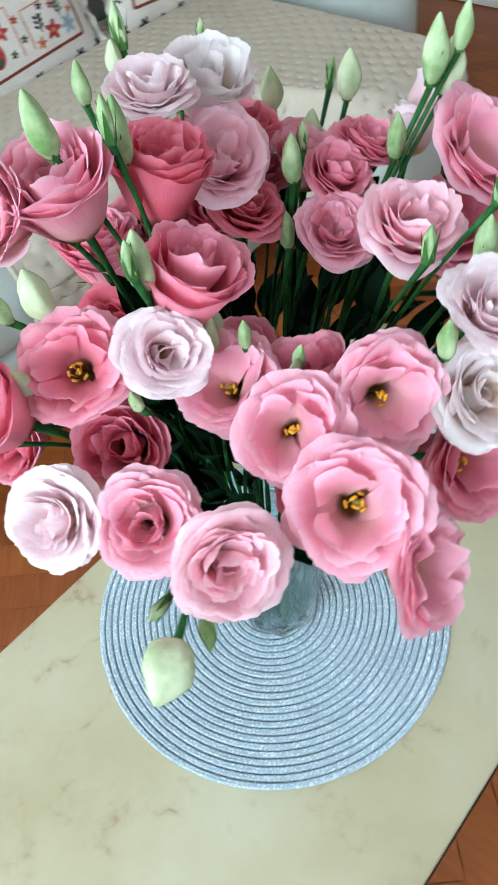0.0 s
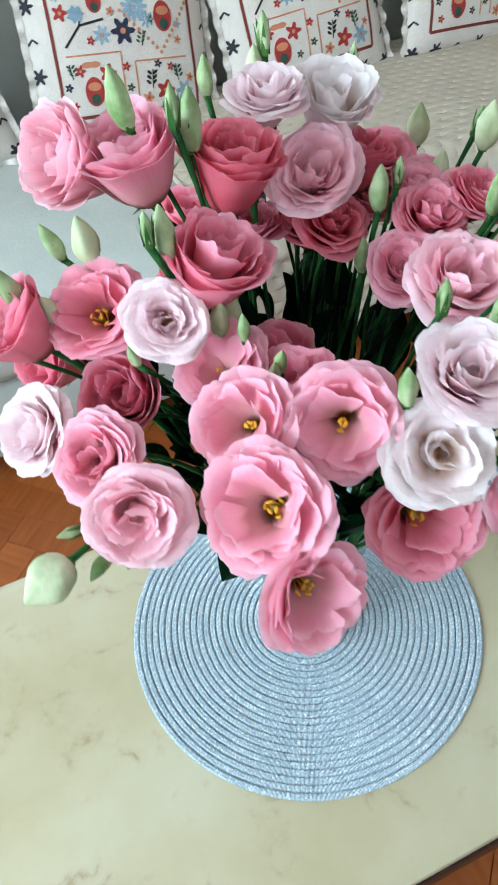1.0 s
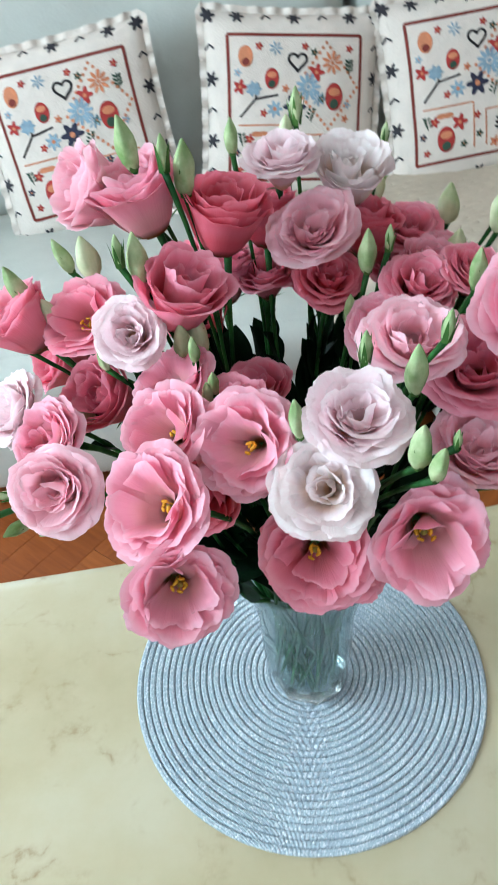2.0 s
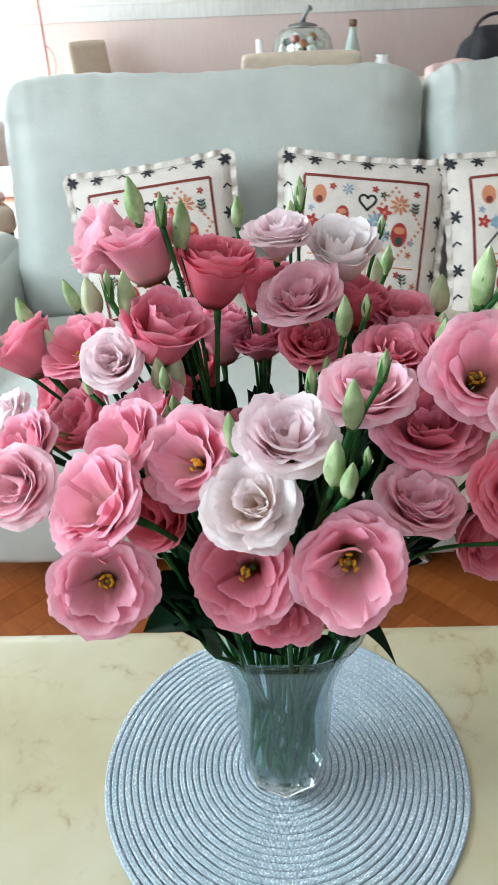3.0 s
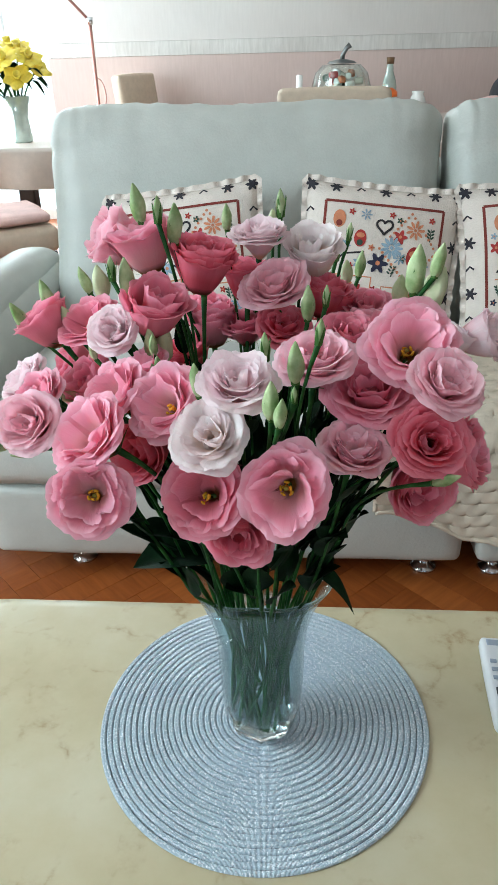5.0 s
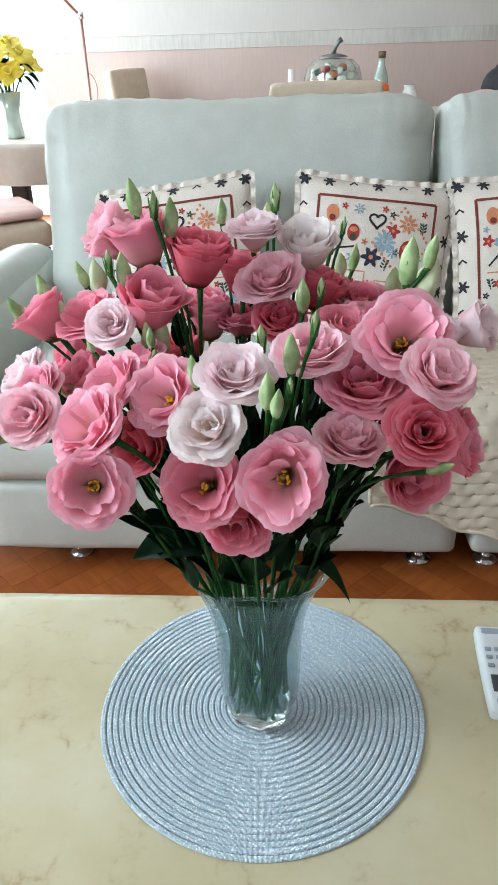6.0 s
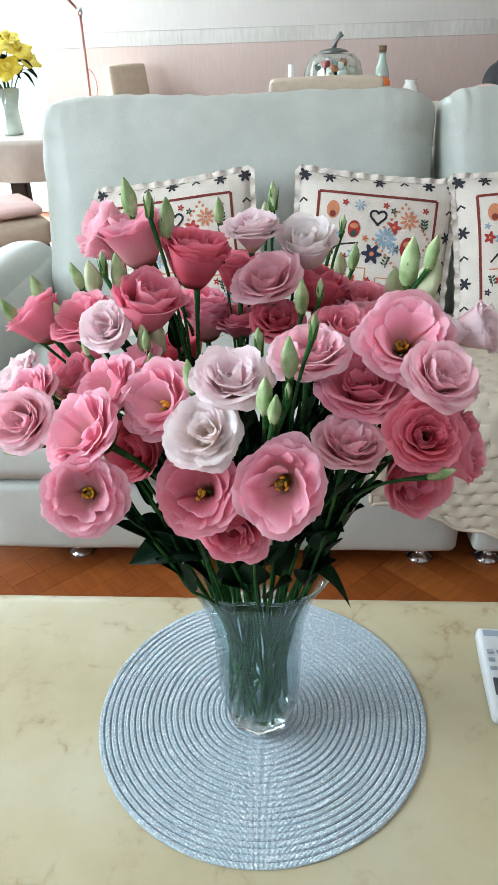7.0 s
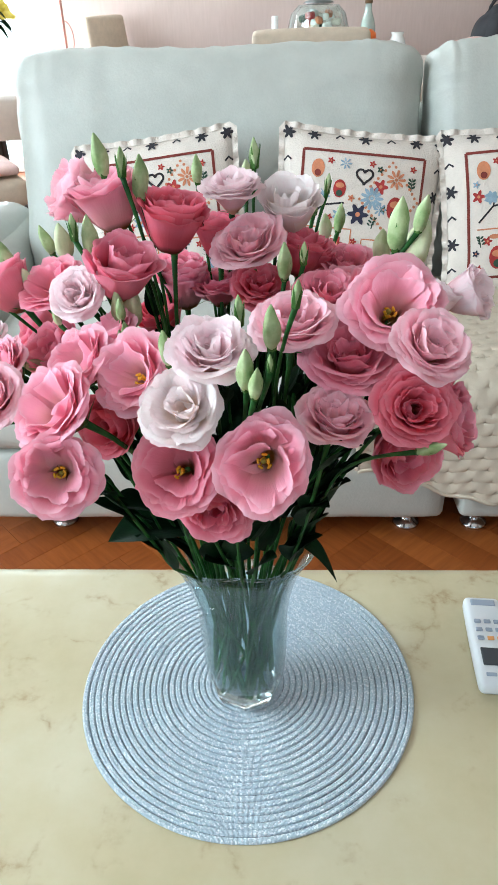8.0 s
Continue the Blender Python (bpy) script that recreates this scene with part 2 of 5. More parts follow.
def wallpaper(name, low, high, bump):
    mat, nodes, links, bsdf = material(name)
    vec = coords(nodes, links, (1, 1, 0.12))
    stripe = noise_node(nodes, links, vec, 60, 4)
    wide = noise_node(nodes, links, coords(nodes, links), 2.5, 3)
    c = mixed(nodes, links, 0.5, ramp(nodes, links, stripe, [(0.3, low), (0.7, high)]), ramp(nodes, links, wide, [(0.3, low), (0.7, high)]))
    links.new(c, bsdf.inputs["Base Color"])
    bsdf.inputs["Roughness"].default_value = 0.8
    bumped(nodes, links, bsdf, stripe, bump, 0.004)
    return mat


def glass_material(name, tint, ior, rough=0.0):
    mat, nodes, links, bsdf = material(name)
    bsdf.inputs["Base Color"].default_value = tint
    bsdf.inputs["Roughness"].default_value = rough
    bsdf.inputs["IOR"].default_value = ior
    bsdf.inputs["Transmission Weight"].default_value = 1.0
    return mat


def thin_glass(name, tint, gloss, rough=0.03):
    """Clear walls that let light straight through, with a Fresnel gloss."""
    mat, nodes, links, bsdf = material(name)
    clear, shine, mx, fr, curve = (nodes.new("ShaderNode" + k) for k in ("BsdfTransparent", "BsdfGlossy", "MixShader", "LayerWeight", "Math"))
    clear.inputs[0].default_value = tint
    shine.inputs["Roughness"].default_value = rough
    curve.operation = "POWER"
    curve.inputs[1].default_value = gloss
    links.new(fr.outputs["Facing"], curve.inputs[0])
    floor_gloss = nodes.new("ShaderNodeMath")
    floor_gloss.operation = "MULTIPLY_ADD"
    floor_gloss.inputs[1].default_value, floor_gloss.inputs[2].default_value = 0.85, 0.012
    links.new(curve.outputs[0], floor_gloss.inputs[0])
    links.new(floor_gloss.outputs[0], mx.inputs[0])
    links.new(clear.outputs[0], mx.inputs[1])
    links.new(shine.outputs[0], mx.inputs[2])
    links.new(mx.outputs[0], nodes["Material Output"].inputs[0])
    return mat


MARBLE, CORD, PARQUET = marble_material(), mat_material(), floor_material()
PINKWALL = wallpaper("wallpaper_pink_beige", linear(193, 172, 164), linear(206, 186, 179), 0.25)
PALEWALL = wallpaper("wallpaper_pale", linear(201, 195, 190), linear(210, 204, 199), 0.2)
# for walls out of view; tone picked darker so they bounce less fill light
SIDEWALL = wallpaper("wallpaper_beige", linear(150, 138, 126), linear(166, 154, 142), 0.2)
BORDER = wallpaper("wallpaper_border", linear(186, 181, 175), linear(217, 213, 208), 0.5)
CEILING = wallpaper("ceiling_white", linear(232, 230, 227), linear(238, 237, 234), 0.1)
GLASS = thin_glass("glass_clear", (0.905, 0.955, 0.962, 1), 2.9)
SOLIDGLASS = glass_material("glass_thick", (0.95, 0.99, 0.98, 1), 1.5)
WATER = thin_glass("water", (0.94, 0.985, 0.965, 1), 7.0)
SHEER = glass_material("window_glass", (1, 1, 1, 1), 1.02)
JARCLEAR = thin_glass("glass_ribbed", (0.86, 0.93, 0.90, 1), 1.3, 0.12)
JARGLASS = plain("glass_iridescent", linear(206, 222, 214), 0.08, 0.25, 30, 0.25, 0.1, 0.8)


# ---- tools for meshes ----
def part(name, bm, mat, parent=None, label="", smooth=True):
    """Links a bmesh as one mesh object under a thing or a part."""
    me = bpy.data.meshes.new(name)
    bm.to_mesh(me)
    bm.free()
    return linked(name, me, mat, parent, label, smooth)


def linked(name, me, mat, parent=None, label="", smooth=True):
    if mat and not me.materials:
        me.materials.append(mat)
    if smooth:
        me.polygons.foreach_set("use_smooth", [True] * len(me.polygons))
    ob = new(name, me)
    if parent:
        ob.parent = parent
    if label:
        ob["label"] = label
    return ob


def thing(name, place, label, category, group="", kind="", turn=(0, 0, 0)):
    ob = new(name)
    ob.empty_display_size = 0.05
    ob.matrix_world = pose(*place, *turn)
    return tagged(ob, label, category, group, kind)


def box(sx, sy, sz, at=(0, 0, 0), r=0.004, n=2, bulge=0.0, cuts=0, wrinkle=0.0, seed=0):
    """A box with rounded edges, the middle of its base at `at`; bulge pushes its faces out like padding."""
    bm = bmesh.new()
    bmesh.ops.create_cube(bm, size=2)
    k = max(cuts, n + 2)
    bmesh.ops.subdivide_edges(bm, edges=bm.edges[:], cuts=k, use_grid_fill=True)
    h = Vector((sx / 2, sy / 2, sz / 2))
    r = min(r, *h)
    for v in bm.verts:
        p = v.co.copy()
        # crowd the cuts towards the edges
        q = Vector([math.copysign(1 - (1 - abs(c)) ** 1.7, c) for c in p])
        full = Vector([q[i] * h[i] for i in range(3)])
        core = Vector([max(-(h[i] - r), min(h[i] - r, full[i])) for i in range(3)])
        d = full - core
        if d.length > 1e-9:
            full = core + d.normalized() * r
        if bulge:
            w = [(1 - q[i] * q[i]) for i in range(3)]
            full += Vector((math.copysign(1, p.x) * (abs(p.x) > 0.999) * w[1] * w[2], math.copysign(1, p.y) * (abs(p.y) > 0.999) * w[0] * w[2],
                            math.copysign(1, p.z) * (abs(p.z) > 0.999) * w[0] * w[1])) * bulge
        if wrinkle:
            full += noise.noise_vector(full * 7 + Vector((seed, seed, 0))) * wrinkle
        v.co = full + Vector(at) + Vector((0, 0, h.z))
    return bm


def lathe(profile, n=48, facet=0, depth=0.0, rimwave=0.0):
    """Turns a profile of (radius, height) round the z axis; facet presses in flat sides."""
    bm = bmesh.new()
    rings = []
    for k, (r, z) in enumerate(profile):
        ring = []
        for i in range(n):
            a = 2 * math.pi * i / n
            rr, zz = r, z
            if facet:
                rr = r * (1 - depth * abs(math.sin(facet * a / 2)))
            if rimwave:
                zz = z + rimwave * math.cos(facet * a) * max(0.0, (z - 0.12) / 0.09) ** 2
            ring.append(bm.verts.new((rr * math.cos(a), rr * math.sin(a), zz)))
        rings.append(ring)
    for a, b in zip(rings, rings[1:]):
        for i in range(n):
            bm.faces.new((a[i], a[(i + 1) % n], b[(i + 1) % n], b[i]))
    for ring, flip in ((rings[0], True), (rings[-1], False)):
        if (ring[0].co.xy - ring[n // 2].co.xy).length > 1e-4:
            bm.faces.new(ring[::-1] if flip else ring)
    bmesh.ops.remove_doubles(bm, verts=bm.verts[:], dist=1e-6)
    return bm


def tube(points, radii, sides=7, bm=None):
    """A tapering tube along points."""
    bm = bm or bmesh.new()
    rings = []
    up = Vector((0.31, 0.27, 0.91))
    for i, p in enumerate(points):
        d = (points[min(i + 1, len(points) - 1)] - points[max(i - 1, 0)]).normalized()
        s = d.cross(up)
        s = s.normalized() if s.length > 1e-4 else Vector((1, 0, 0))
        t = d.cross(s)
        r = radii[i] if isinstance(radii, (list, tuple)) else radii
        rings.append([bm.verts.new(p + (s * math.cos(2 * math.pi * k / sides) + t * math.sin(2 * math.pi * k / sides)) * r) for k in range(sides)])
    for a, b in zip(rings, rings[1:]):
        for k in range(sides):
            bm.faces.new((a[k], a[(k + 1) % sides], b[(k + 1) % sides], b[k]))
    bm.faces.new(rings[0][::-1])
    bm.faces.new(rings[-1])
    return bm


def bezier(a, b, c, d, n):
    out = []
    for i in range(n + 1):
        t = i / n
        out.append(a * (1 - t) ** 3 + b * 3 * t * (1 - t) ** 2 + c * 3 * t * t * (1 - t) + d * t ** 3)
    return out


def sheet(fn, nu, nv, bm=None, closed=False):
    """A grid of faces from fn(u, v), u and v from 0 to 1, with u, v as its UV map."""
    bm = bm or bmesh.new()
    uvl = bm.loops.layers.uv.verify()
    grid = [[bm.verts.new(fn(i / nu, j / nv)) for j in range(nv + 1)] for i in range(nu + 1)]
    for i in range(nu):
        for j in range(nv):
            f = bm.faces.new((grid[i][j], grid[i + 1][j], grid[i + 1][j + 1], grid[i][j + 1]))
            for lo, (a, b) in zip(f.loops, ((i, j), (i + 1, j), (i + 1, j + 1), (i, j + 1))):
                lo[uvl].uv = (a / nu, b / nv)
    return bm


def facing(normal):
    """A turn whose z axis points along normal."""
    return Vector(normal).normalized().to_track_quat("Z", "Y").to_matrix()


# ---- the room ----
def slab(name, lo, hi, mat, label, parent=None):
    bm = box(hi[0] - lo[0], hi[1] - lo[1], hi[2] - lo[2], ((lo[0] + hi[0]) / 2, (lo[1] + hi[1]) / 2, lo[2]), 0.002, 1)
    ob = part(name, bm, mat, parent, "", False)
    return ob if parent else tagged(ob, label, "wall", "", "structure")


X0, X1, Y0, Y1, TOP = -2.62, 2.6, -2.9, 5.1, 2.6
tagged(slab("ceiling", (X0, Y0, TOP), (X1, Y1, TOP + 0.12), CEILING, "plain white painted ceiling of the room"), category="ceiling")
wall_north = slab("wall_north", (-1.76, Y1, 0), (X1 + 0.14, Y1 + 0.14, 1.10), PINKWALL, "pinkish beige papered wall with a white border strip")
slab("wallpaper_upper", (-1.76, Y1, 1.19), (X1 + 0.14, Y1 + 0.14, TOP), PALEWALL, "", wall_north)
slab("border_strip", (-1.76, Y1 - 0.004, 1.10), (X1 + 0.14, Y1 + 0.14, 1.19), BORDER, "", wall_north)
slab("lintel", (X0 - 0.14, Y1, 2.42), (-1.76, Y1 + 0.14, TOP), PALEWALL, "", wall_north)
slab("corner_pier", (X0 - 0.14, Y1, 0), (-2.46, Y1 + 0.14, 2.42), PALEWALL, "", wall_north)
slab("wall_east", (X1, Y0, 0), (X1 + 0.14, Y1, TOP), SIDEWALL, "beige papered side wall beyond the sofa")
wall_south = slab("wall_south", (-1.0, Y0 - 0.14, 0), (1.8, Y0, 0.65), SIDEWALL, "beige papered wall with a wide window")
for lo, hi in (((X0 - 0.14, Y0 - 0.14, 0), (-1.0, Y0, TOP)), ((1.8, Y0 - 0.14, 0), (X1 + 0.14, Y0, TOP)), ((-1.0, Y0 - 0.14, 2.35), (1.8, Y0, TOP))):
    slab("wall_panel", lo, hi, SIDEWALL, "", wall_south)
wall_west = slab("wall_west", (X0 - 0.14, Y0, 0), (X0, Y1, 0.28), SIDEWALL, "beige papered wall with two wide windows")
for lo, hi in (((X0 - 0.14, Y0, 2.36), (X0, Y1, TOP)), ((X0 - 0.14, Y0, 0.28), (X0, -1.8, 2.36)), ((X0 - 0.14, 0.9, 0.28), (X0, 2.55, 2.36)),
               ((X0 - 0.14, 4.65, 0.28), (X0, Y1, 2.36)), ((X0 - 0.14, -1.8, 0.28), (X0, 0.9, 0.55)), ((X0 - 0.14, -1.8, 0.55), (X0, -1.35, 2.36)), ((X0 - 0.14, 0.45, 0.55), (X0, 0.9, 2.36))):
    slab("wall_panel", lo, hi, SIDEWALL, "", wall_west)


def window(name, lo, hi, axis):
    """A white casement with a frame, one mullion and two panes in an opening of the wall."""
    ob = thing(name, (0, 0, 0), "white framed casement window letting in bright daylight", "window", "", "structure")
    t = 0.05
    a, b = (lo[axis], hi[axis])
    z0, z1 = lo[2], hi[2]
    other = 1 - axis
    c = (lo[other] + hi[other]) / 2

    def bar(p0, p1, q0, q1, nm, mat, thick):
        s = [0, 0, 0]
        s[axis], s[other], s[2] = p1 - p0, thick, q1 - q0
        at = [0, 0, q0]
        at[axis], at[other] = (p0 + p1) / 2, c
        part(nm, box(*s, at, 0.003, 1), mat, ob, "", False)

    bar(a, a + t, z0, z1, "window_frame", WHITEPAINT, 0.06)
    bar(b - t, b, z0, z1, "window_frame", WHITEPAINT, 0.06)
    bar(a + t, b - t, z0, z0 + t, "window_frame", WHITEPAINT, 0.06)
    bar(a + t, b - t, z1 - t, z1, "window_frame", WHITEPAINT, 0.06)
    m = (a + b) / 2
    bar(m - t / 2, m + t / 2, z0 + t, z1 - t, "mullion", WHITEPAINT, 0.06)


window("window_1", (X0 - 0.14, -1.35, 0.55), (X0 - 0.04, 0.45, 2.36), 1)
window("window_2", (X0 - 0.14, 2.55, 0.28), (X0 - 0.04, 4.65, 2.36), 1)
window("window_3", (-2.46, Y1 + 0.06, 0.0), (-1.76, Y1 + 0.14, 2.42), 0)
window("window_4", (-1.0, Y0 - 0.14, 0.65), (1.8, Y0 - 0.04, 2.35), 0)
bm = box(X1 - X0, 0.018, 0.08, ((X0 + X1) / 2 + 0.55, Y1 - 0.010, 0.0), 0.003, 1)
tagged(part("baseboard", bm, WHITEPAINT, None, "", False), "white painted skirting board along the wall", "baseboard", "", "structure")
bm = box(0.018, 4.2, 0.09, (X1 - 0.010, 2.3, 0.0), 0.003, 1)
tagged(part("baseboard", bm, WHITEPAINT, None, "", False), "white painted skirting board along the side wall", "baseboard", "", "structure")


def daylight_backdrop(corners, strength):
    """The bright hazy sky outside a window."""
    mat, nodes, links, bsdf = material("hazy_sky")
    bsdf.inputs["Base Color"].default_value = (0.8, 0.85, 0.9, 1)
    bsdf.inputs["Emission Color"].default_value, bsdf.inputs["Emission Strength"].default_value = (0.95, 0.98, 1.0, 1), strength
    bm = bmesh.new()
    bm.faces.new([bm.verts.new(c) for c in corners])
    ob = part("backdrop", bm, mat, None, "", False)
    tagged(ob, "bright hazy white sky outside the windows", "sky", "", "structure")


daylight_backdrop([(-6, 8, -2), (2, 8, -2), (2, 8, 6), (-6, 8, 6)], 3.0)
daylight_backdrop([(-6, -4, -2), (-6, 8, -2), (-6, 8, 6), (-6, -4, 6)], 3.0)


# ---- coffee table ----
def coffee_table():
    ob = thing("coffee_table", (0.022, -0.0355, 0), "low table with a cream veined marble top on the wooden floor", "table")
    top = part("tabletop", box(0.856, 0.465, 0.016, (0, 0, TABLE - 0.016), 0.006, 3, 0, 8), MARBLE, ob, "polished cream marble with brown veins")
    part("top_frame", box(0.860, 0.469, 0.036, (0, 0, TABLE - 0.0525), 0.003, 1), TABLEEDGE, ob, "dark band under the slab", False)
    for sx in (-1, 1):
        for sy in (-1, 1):
            part("leg", box(0.05, 0.05, TABLE - 0.053, (sx * 0.37, sy * 0.18, 0.0), 0.006, 2), DARKWOOD, ob)
    part("lower_shelf", box(0.69, 0.31, 0.018, (0, 0, 0.12), 0.004, 2), DARKWOOD, ob)
    return top


coffee_table()


def placemat():
    ob = thing("placemat", (0, 0, TABLE), "round silver grey placemat of coiled glittery cord on the marble", "placemat")
    rings, width = 27, 0.19 / 27
    for k in range(rings):
        mid = (k + 0.5) * width
        n = max(24, int(mid * 900))
        wob = random.random() * 6

        def fn(u, v, mid=mid, n=n, wob=wob):
            a = 2 * math.pi * u
            w = (v - 0.5) * 2
            # two strands side by side with a groove between them, rough across
            lift = 0.0030 * (1 - 0.80 * abs(w) ** 4.0) * (1 - 0.18 * math.exp(-(w / 0.16) ** 2)) + 0.00025 * math.sin(a * 3 + wob)
            r = mid + w * width * 0.476
            return Vector((r * math.cos(a), r * math.sin(a), 0.0006 + lift))
        bm = sheet(fn, n, 10)
        uvl = bm.loops.layers.uv.verify()
        for f in bm.faces:
            for lo in f.loops:
                lo[uvl].uv = (lo[uvl].uv[0] * mid * 30, lo[uvl].uv[1] * 0.2)
        bmesh.ops.remove_doubles(bm, verts=bm.verts[:], dist=1e-6)
        part("cord_ring", bm, CORD, ob)
    part("backing", lathe([(0.0, 0.0002), (0.1885, 0.0002), (0.1885, 0.0006), (0.0, 0.0006)], 120), BACKING, ob, "dark grey stitched backing")


placemat()
VASE = Vector((-0.001, -0.012, TABLE + 0.0045))


def vase():
    ob = thing("vase", VASE, "faceted clear glass vase with a flared rim on the placemat", "vase")
    outer = [(0.041, 0.022), (0.043, 0.03), (0.0455, 0.06), (0.0465, 0.09), (0.047, 0.12), (0.050, 0.147), (0.0575, 0.173), (0.067, 0.196), (0.0775, 0.213)]
    inner = [(0.0755, 0.214), (0.0645, 0.197), (0.0550, 0.175), (0.0475, 0.149), (0.0440, 0.12), (0.0435, 0.09), (0.0425, 0.06), (0.040, 0.034), (0.032, 0.024), (0.0, 0.0225)]
    def drawn_in(z):
        return 1 - 0.18 * max(0.0, min(1.0, (z - 0.145) / 0.068))

    shell = lathe(outer + inner, 96, 8, 0.045, 0.002)
    for v in shell.verts:
        v.co.y *= drawn_in(v.co.z)
        v.co.z += 0.010 * max(0.0, (v.co.z - 0.15) / 0.063) * (1 - abs(v.co.x) / 0.085)
    part("glass_body", shell, GLASS, ob)
    lip = []
    for i in range(97):
        a = 2 * math.pi * i / 96
        rr = 0.0768 * (1 - 0.045 * abs(math.sin(4 * a)))
        lip.append(Vector((rr * math.cos(a), rr * math.sin(a) * 0.82, 0.2137 + 0.0018 * math.cos(8 * a) + 0.010 * (1 - abs(rr * math.cos(a)) / 0.085))))
    part("rim", tube(lip, 0.0017, 8), SOLIDGLASS, ob, "rounded glass lip")
    foot = [(0.0, 0.0), (0.026, 0.0), (0.034, 0.004), (0.038, 0.012), (0.0408, 0.0215), (0.0, 0.0217)]
    part("glass_foot", lathe(foot, 64, 8, 0.10), SOLIDGLASS, ob, "thick clear glass base")
    level = [(0.0, 0.0222), (0.031, 0.0252), (0.039, 0.0352), (0.0415, 0.06), (0.0425, 0.09), (0.0430, 0.12), (0.0458, 0.143), (0.0495, 0.155), (0.0, 0.155)]
    part("water", lathe(level, 96, 8, 0.047), WATER, ob, "clear water with a faint green tint")


vase()


def remote_control():
    ob = thing("remote_control", (0.289, 0.053, TABLE + 0.001), "white remote control with grey keys on the marble", "remote control", turn=(0, 0, -4))
    part("case", box(0.044, 0.140, 0.019, (0, 0, 0), 0.006, 3, 0.0015, 8), PLASTIC, ob)
    part("screen", box(0.030, 0.026, 0.0012, (0, -0.030, 0.0197), 0.001, 2), SCREEN, ob, "dark grey display")
    part("screen", box(0.030, 0.010, 0.0012, (0, 0.058, 0.0190), 0.001, 2), KEYGREY, ob)
    for i in range(3):
        for j in range(3):
            m = KEYORANGE if (i, j) in ((1, 0), (2, 0)) else KEYGREY
            part("key", box(0.008, 0.006, 0.0022, (-0.0115 + i * 0.0115, -0.002 + j * 0.0135, 0.0196), 0.002, 2), m, ob)
    for i in range(2):
        part("key", box(0.012, 0.005, 0.0022, (-0.008 + i * 0.016, -0.056, 0.0188), 0.002, 2), KEYGREY, ob)


remote_control()


# ---- sofa ----
SOFA = thing("sofa", (0, 0, 0), "pale grey leather sofa with padded back cushions and chrome feet", "sofa")


def back_cushion(x0, x1, seed):
    """A padded back that leans away, rounded at the top, with folds near its ends."""
    w, cx, h = x1 - x0, (x0 + x1) / 2, 0.64

    def fn(u, v):
        a = v * 2 * math.pi
        t = (u - 0.5) * 2
        x = math.copysign(1 - (1 - abs(t)) ** 2, t)
        # rounded section: flat front, thick roll at the top
        s, c = math.sin(a), math.cos(a)
        e = 0.42
        yy = math.copysign(abs(c) ** e, c) * 0.125
        zz = math.copysign(abs(s) ** e, s) * h / 2
        end = max(0.0, 1 - abs(x) ** 14) ** 0.5
        shrink = 0.70 + 0.30 * end
        yy *= 0.30 + 0.70 * end
        zz *= 1 - 0.20 * (1 - end)
        p = Vector((cx + x * w / 2 * (1 - 0.012 * (1 - abs(math.sin(a)))), yy * shrink, zz))
        # folds of the leather
        f = 0.014 * math.exp(-((zz - 0.20) / 0.016) ** 2) * max(0, abs(x) - 0.62) / 0.38 + 0.012 * math.exp(-((zz - 0.08) / 0.02) ** 2) * max(0, abs(x) - 0.7) / 0.3
        p.y += f if c < 0 else 0
        p += noise.noise_vector(Vector((x * 4 + seed, zz * 9, yy * 6))) * 0.008
        p.y += 0.010 * noise.noise(Vector((x * 24, seed + 3, zz * 2))) * max(0.0, s) ** 2 * (0.35 + abs(x))
        p.z += 0.006 * noise.noise(Vector((x * 22, seed, 0))) * max(0.0, s) ** 3
        return p
    bm = sheet(fn, 84, 80)
    m = Matrix.Translation((0, 1.60, 0.685)) @ pose(0, 0, 0, -13)
    bm.transform(m)
    bmesh.ops.remove_doubles(bm, verts=bm.verts[:], dist=1e-5)
    bmesh.ops.holes_fill(bm, edges=[e for e in bm.edges if e.is_boundary], sides=200)
    return bm


part("backrest", back_cushion(-0.692, 0.424, 1.3), LEATHER, SOFA)
part("backrest", back_cushion(0.434, 1.33, 5.1), LEATHER, SOFA)
part("seat", box(1.115, 0.70, 0.165, (-0.137, 1.105, 0.265), 0.055, 5, 0.025, 22, 0.006, 2), LEATHER, SOFA)
part("seat", box(0.885, 0.70, 0.165, (0.880, 1.105, 0.265), 0.055, 5, 0.025, 22, 0.006, 7), LEATHER, SOFA)
part("chaise", box(0.30, 0.50, 0.30, (1.06, 0.70, 0.115), 0.06, 5, 0.015, 18, 0.005, 4), LEATHER, SOFA, "padded footrest pulled forward")
part("base_panel", box(1.10, 0.86, 0.19, (-0.137, 1.200, 0.082), 0.02, 4, 0.012, 16, 0.003, 3), LEATHER, SOFA)
part("base_panel", box(0.87, 0.86, 0.19, (0.880, 1.200, 0.082), 0.02, 4, 0.012, 16, 0.003, 9), LEATHER, SOFA)
# lower part is added, unseen: it blocks window light from under the seat
part("back_frame", box(2.06, 0.14, 0.795, (0.32, 1.80, 0.025), 0.05, 4, 0.01, 12), LEATHER, SOFA)
for x in (-0.815, 1.445):
    part("armrest", box(0.235, 1.02, 0.50, (x, 1.28, 0.092), 0.112, 6, 0.025, 22, 0.008, 6), LEATHER, SOFA)
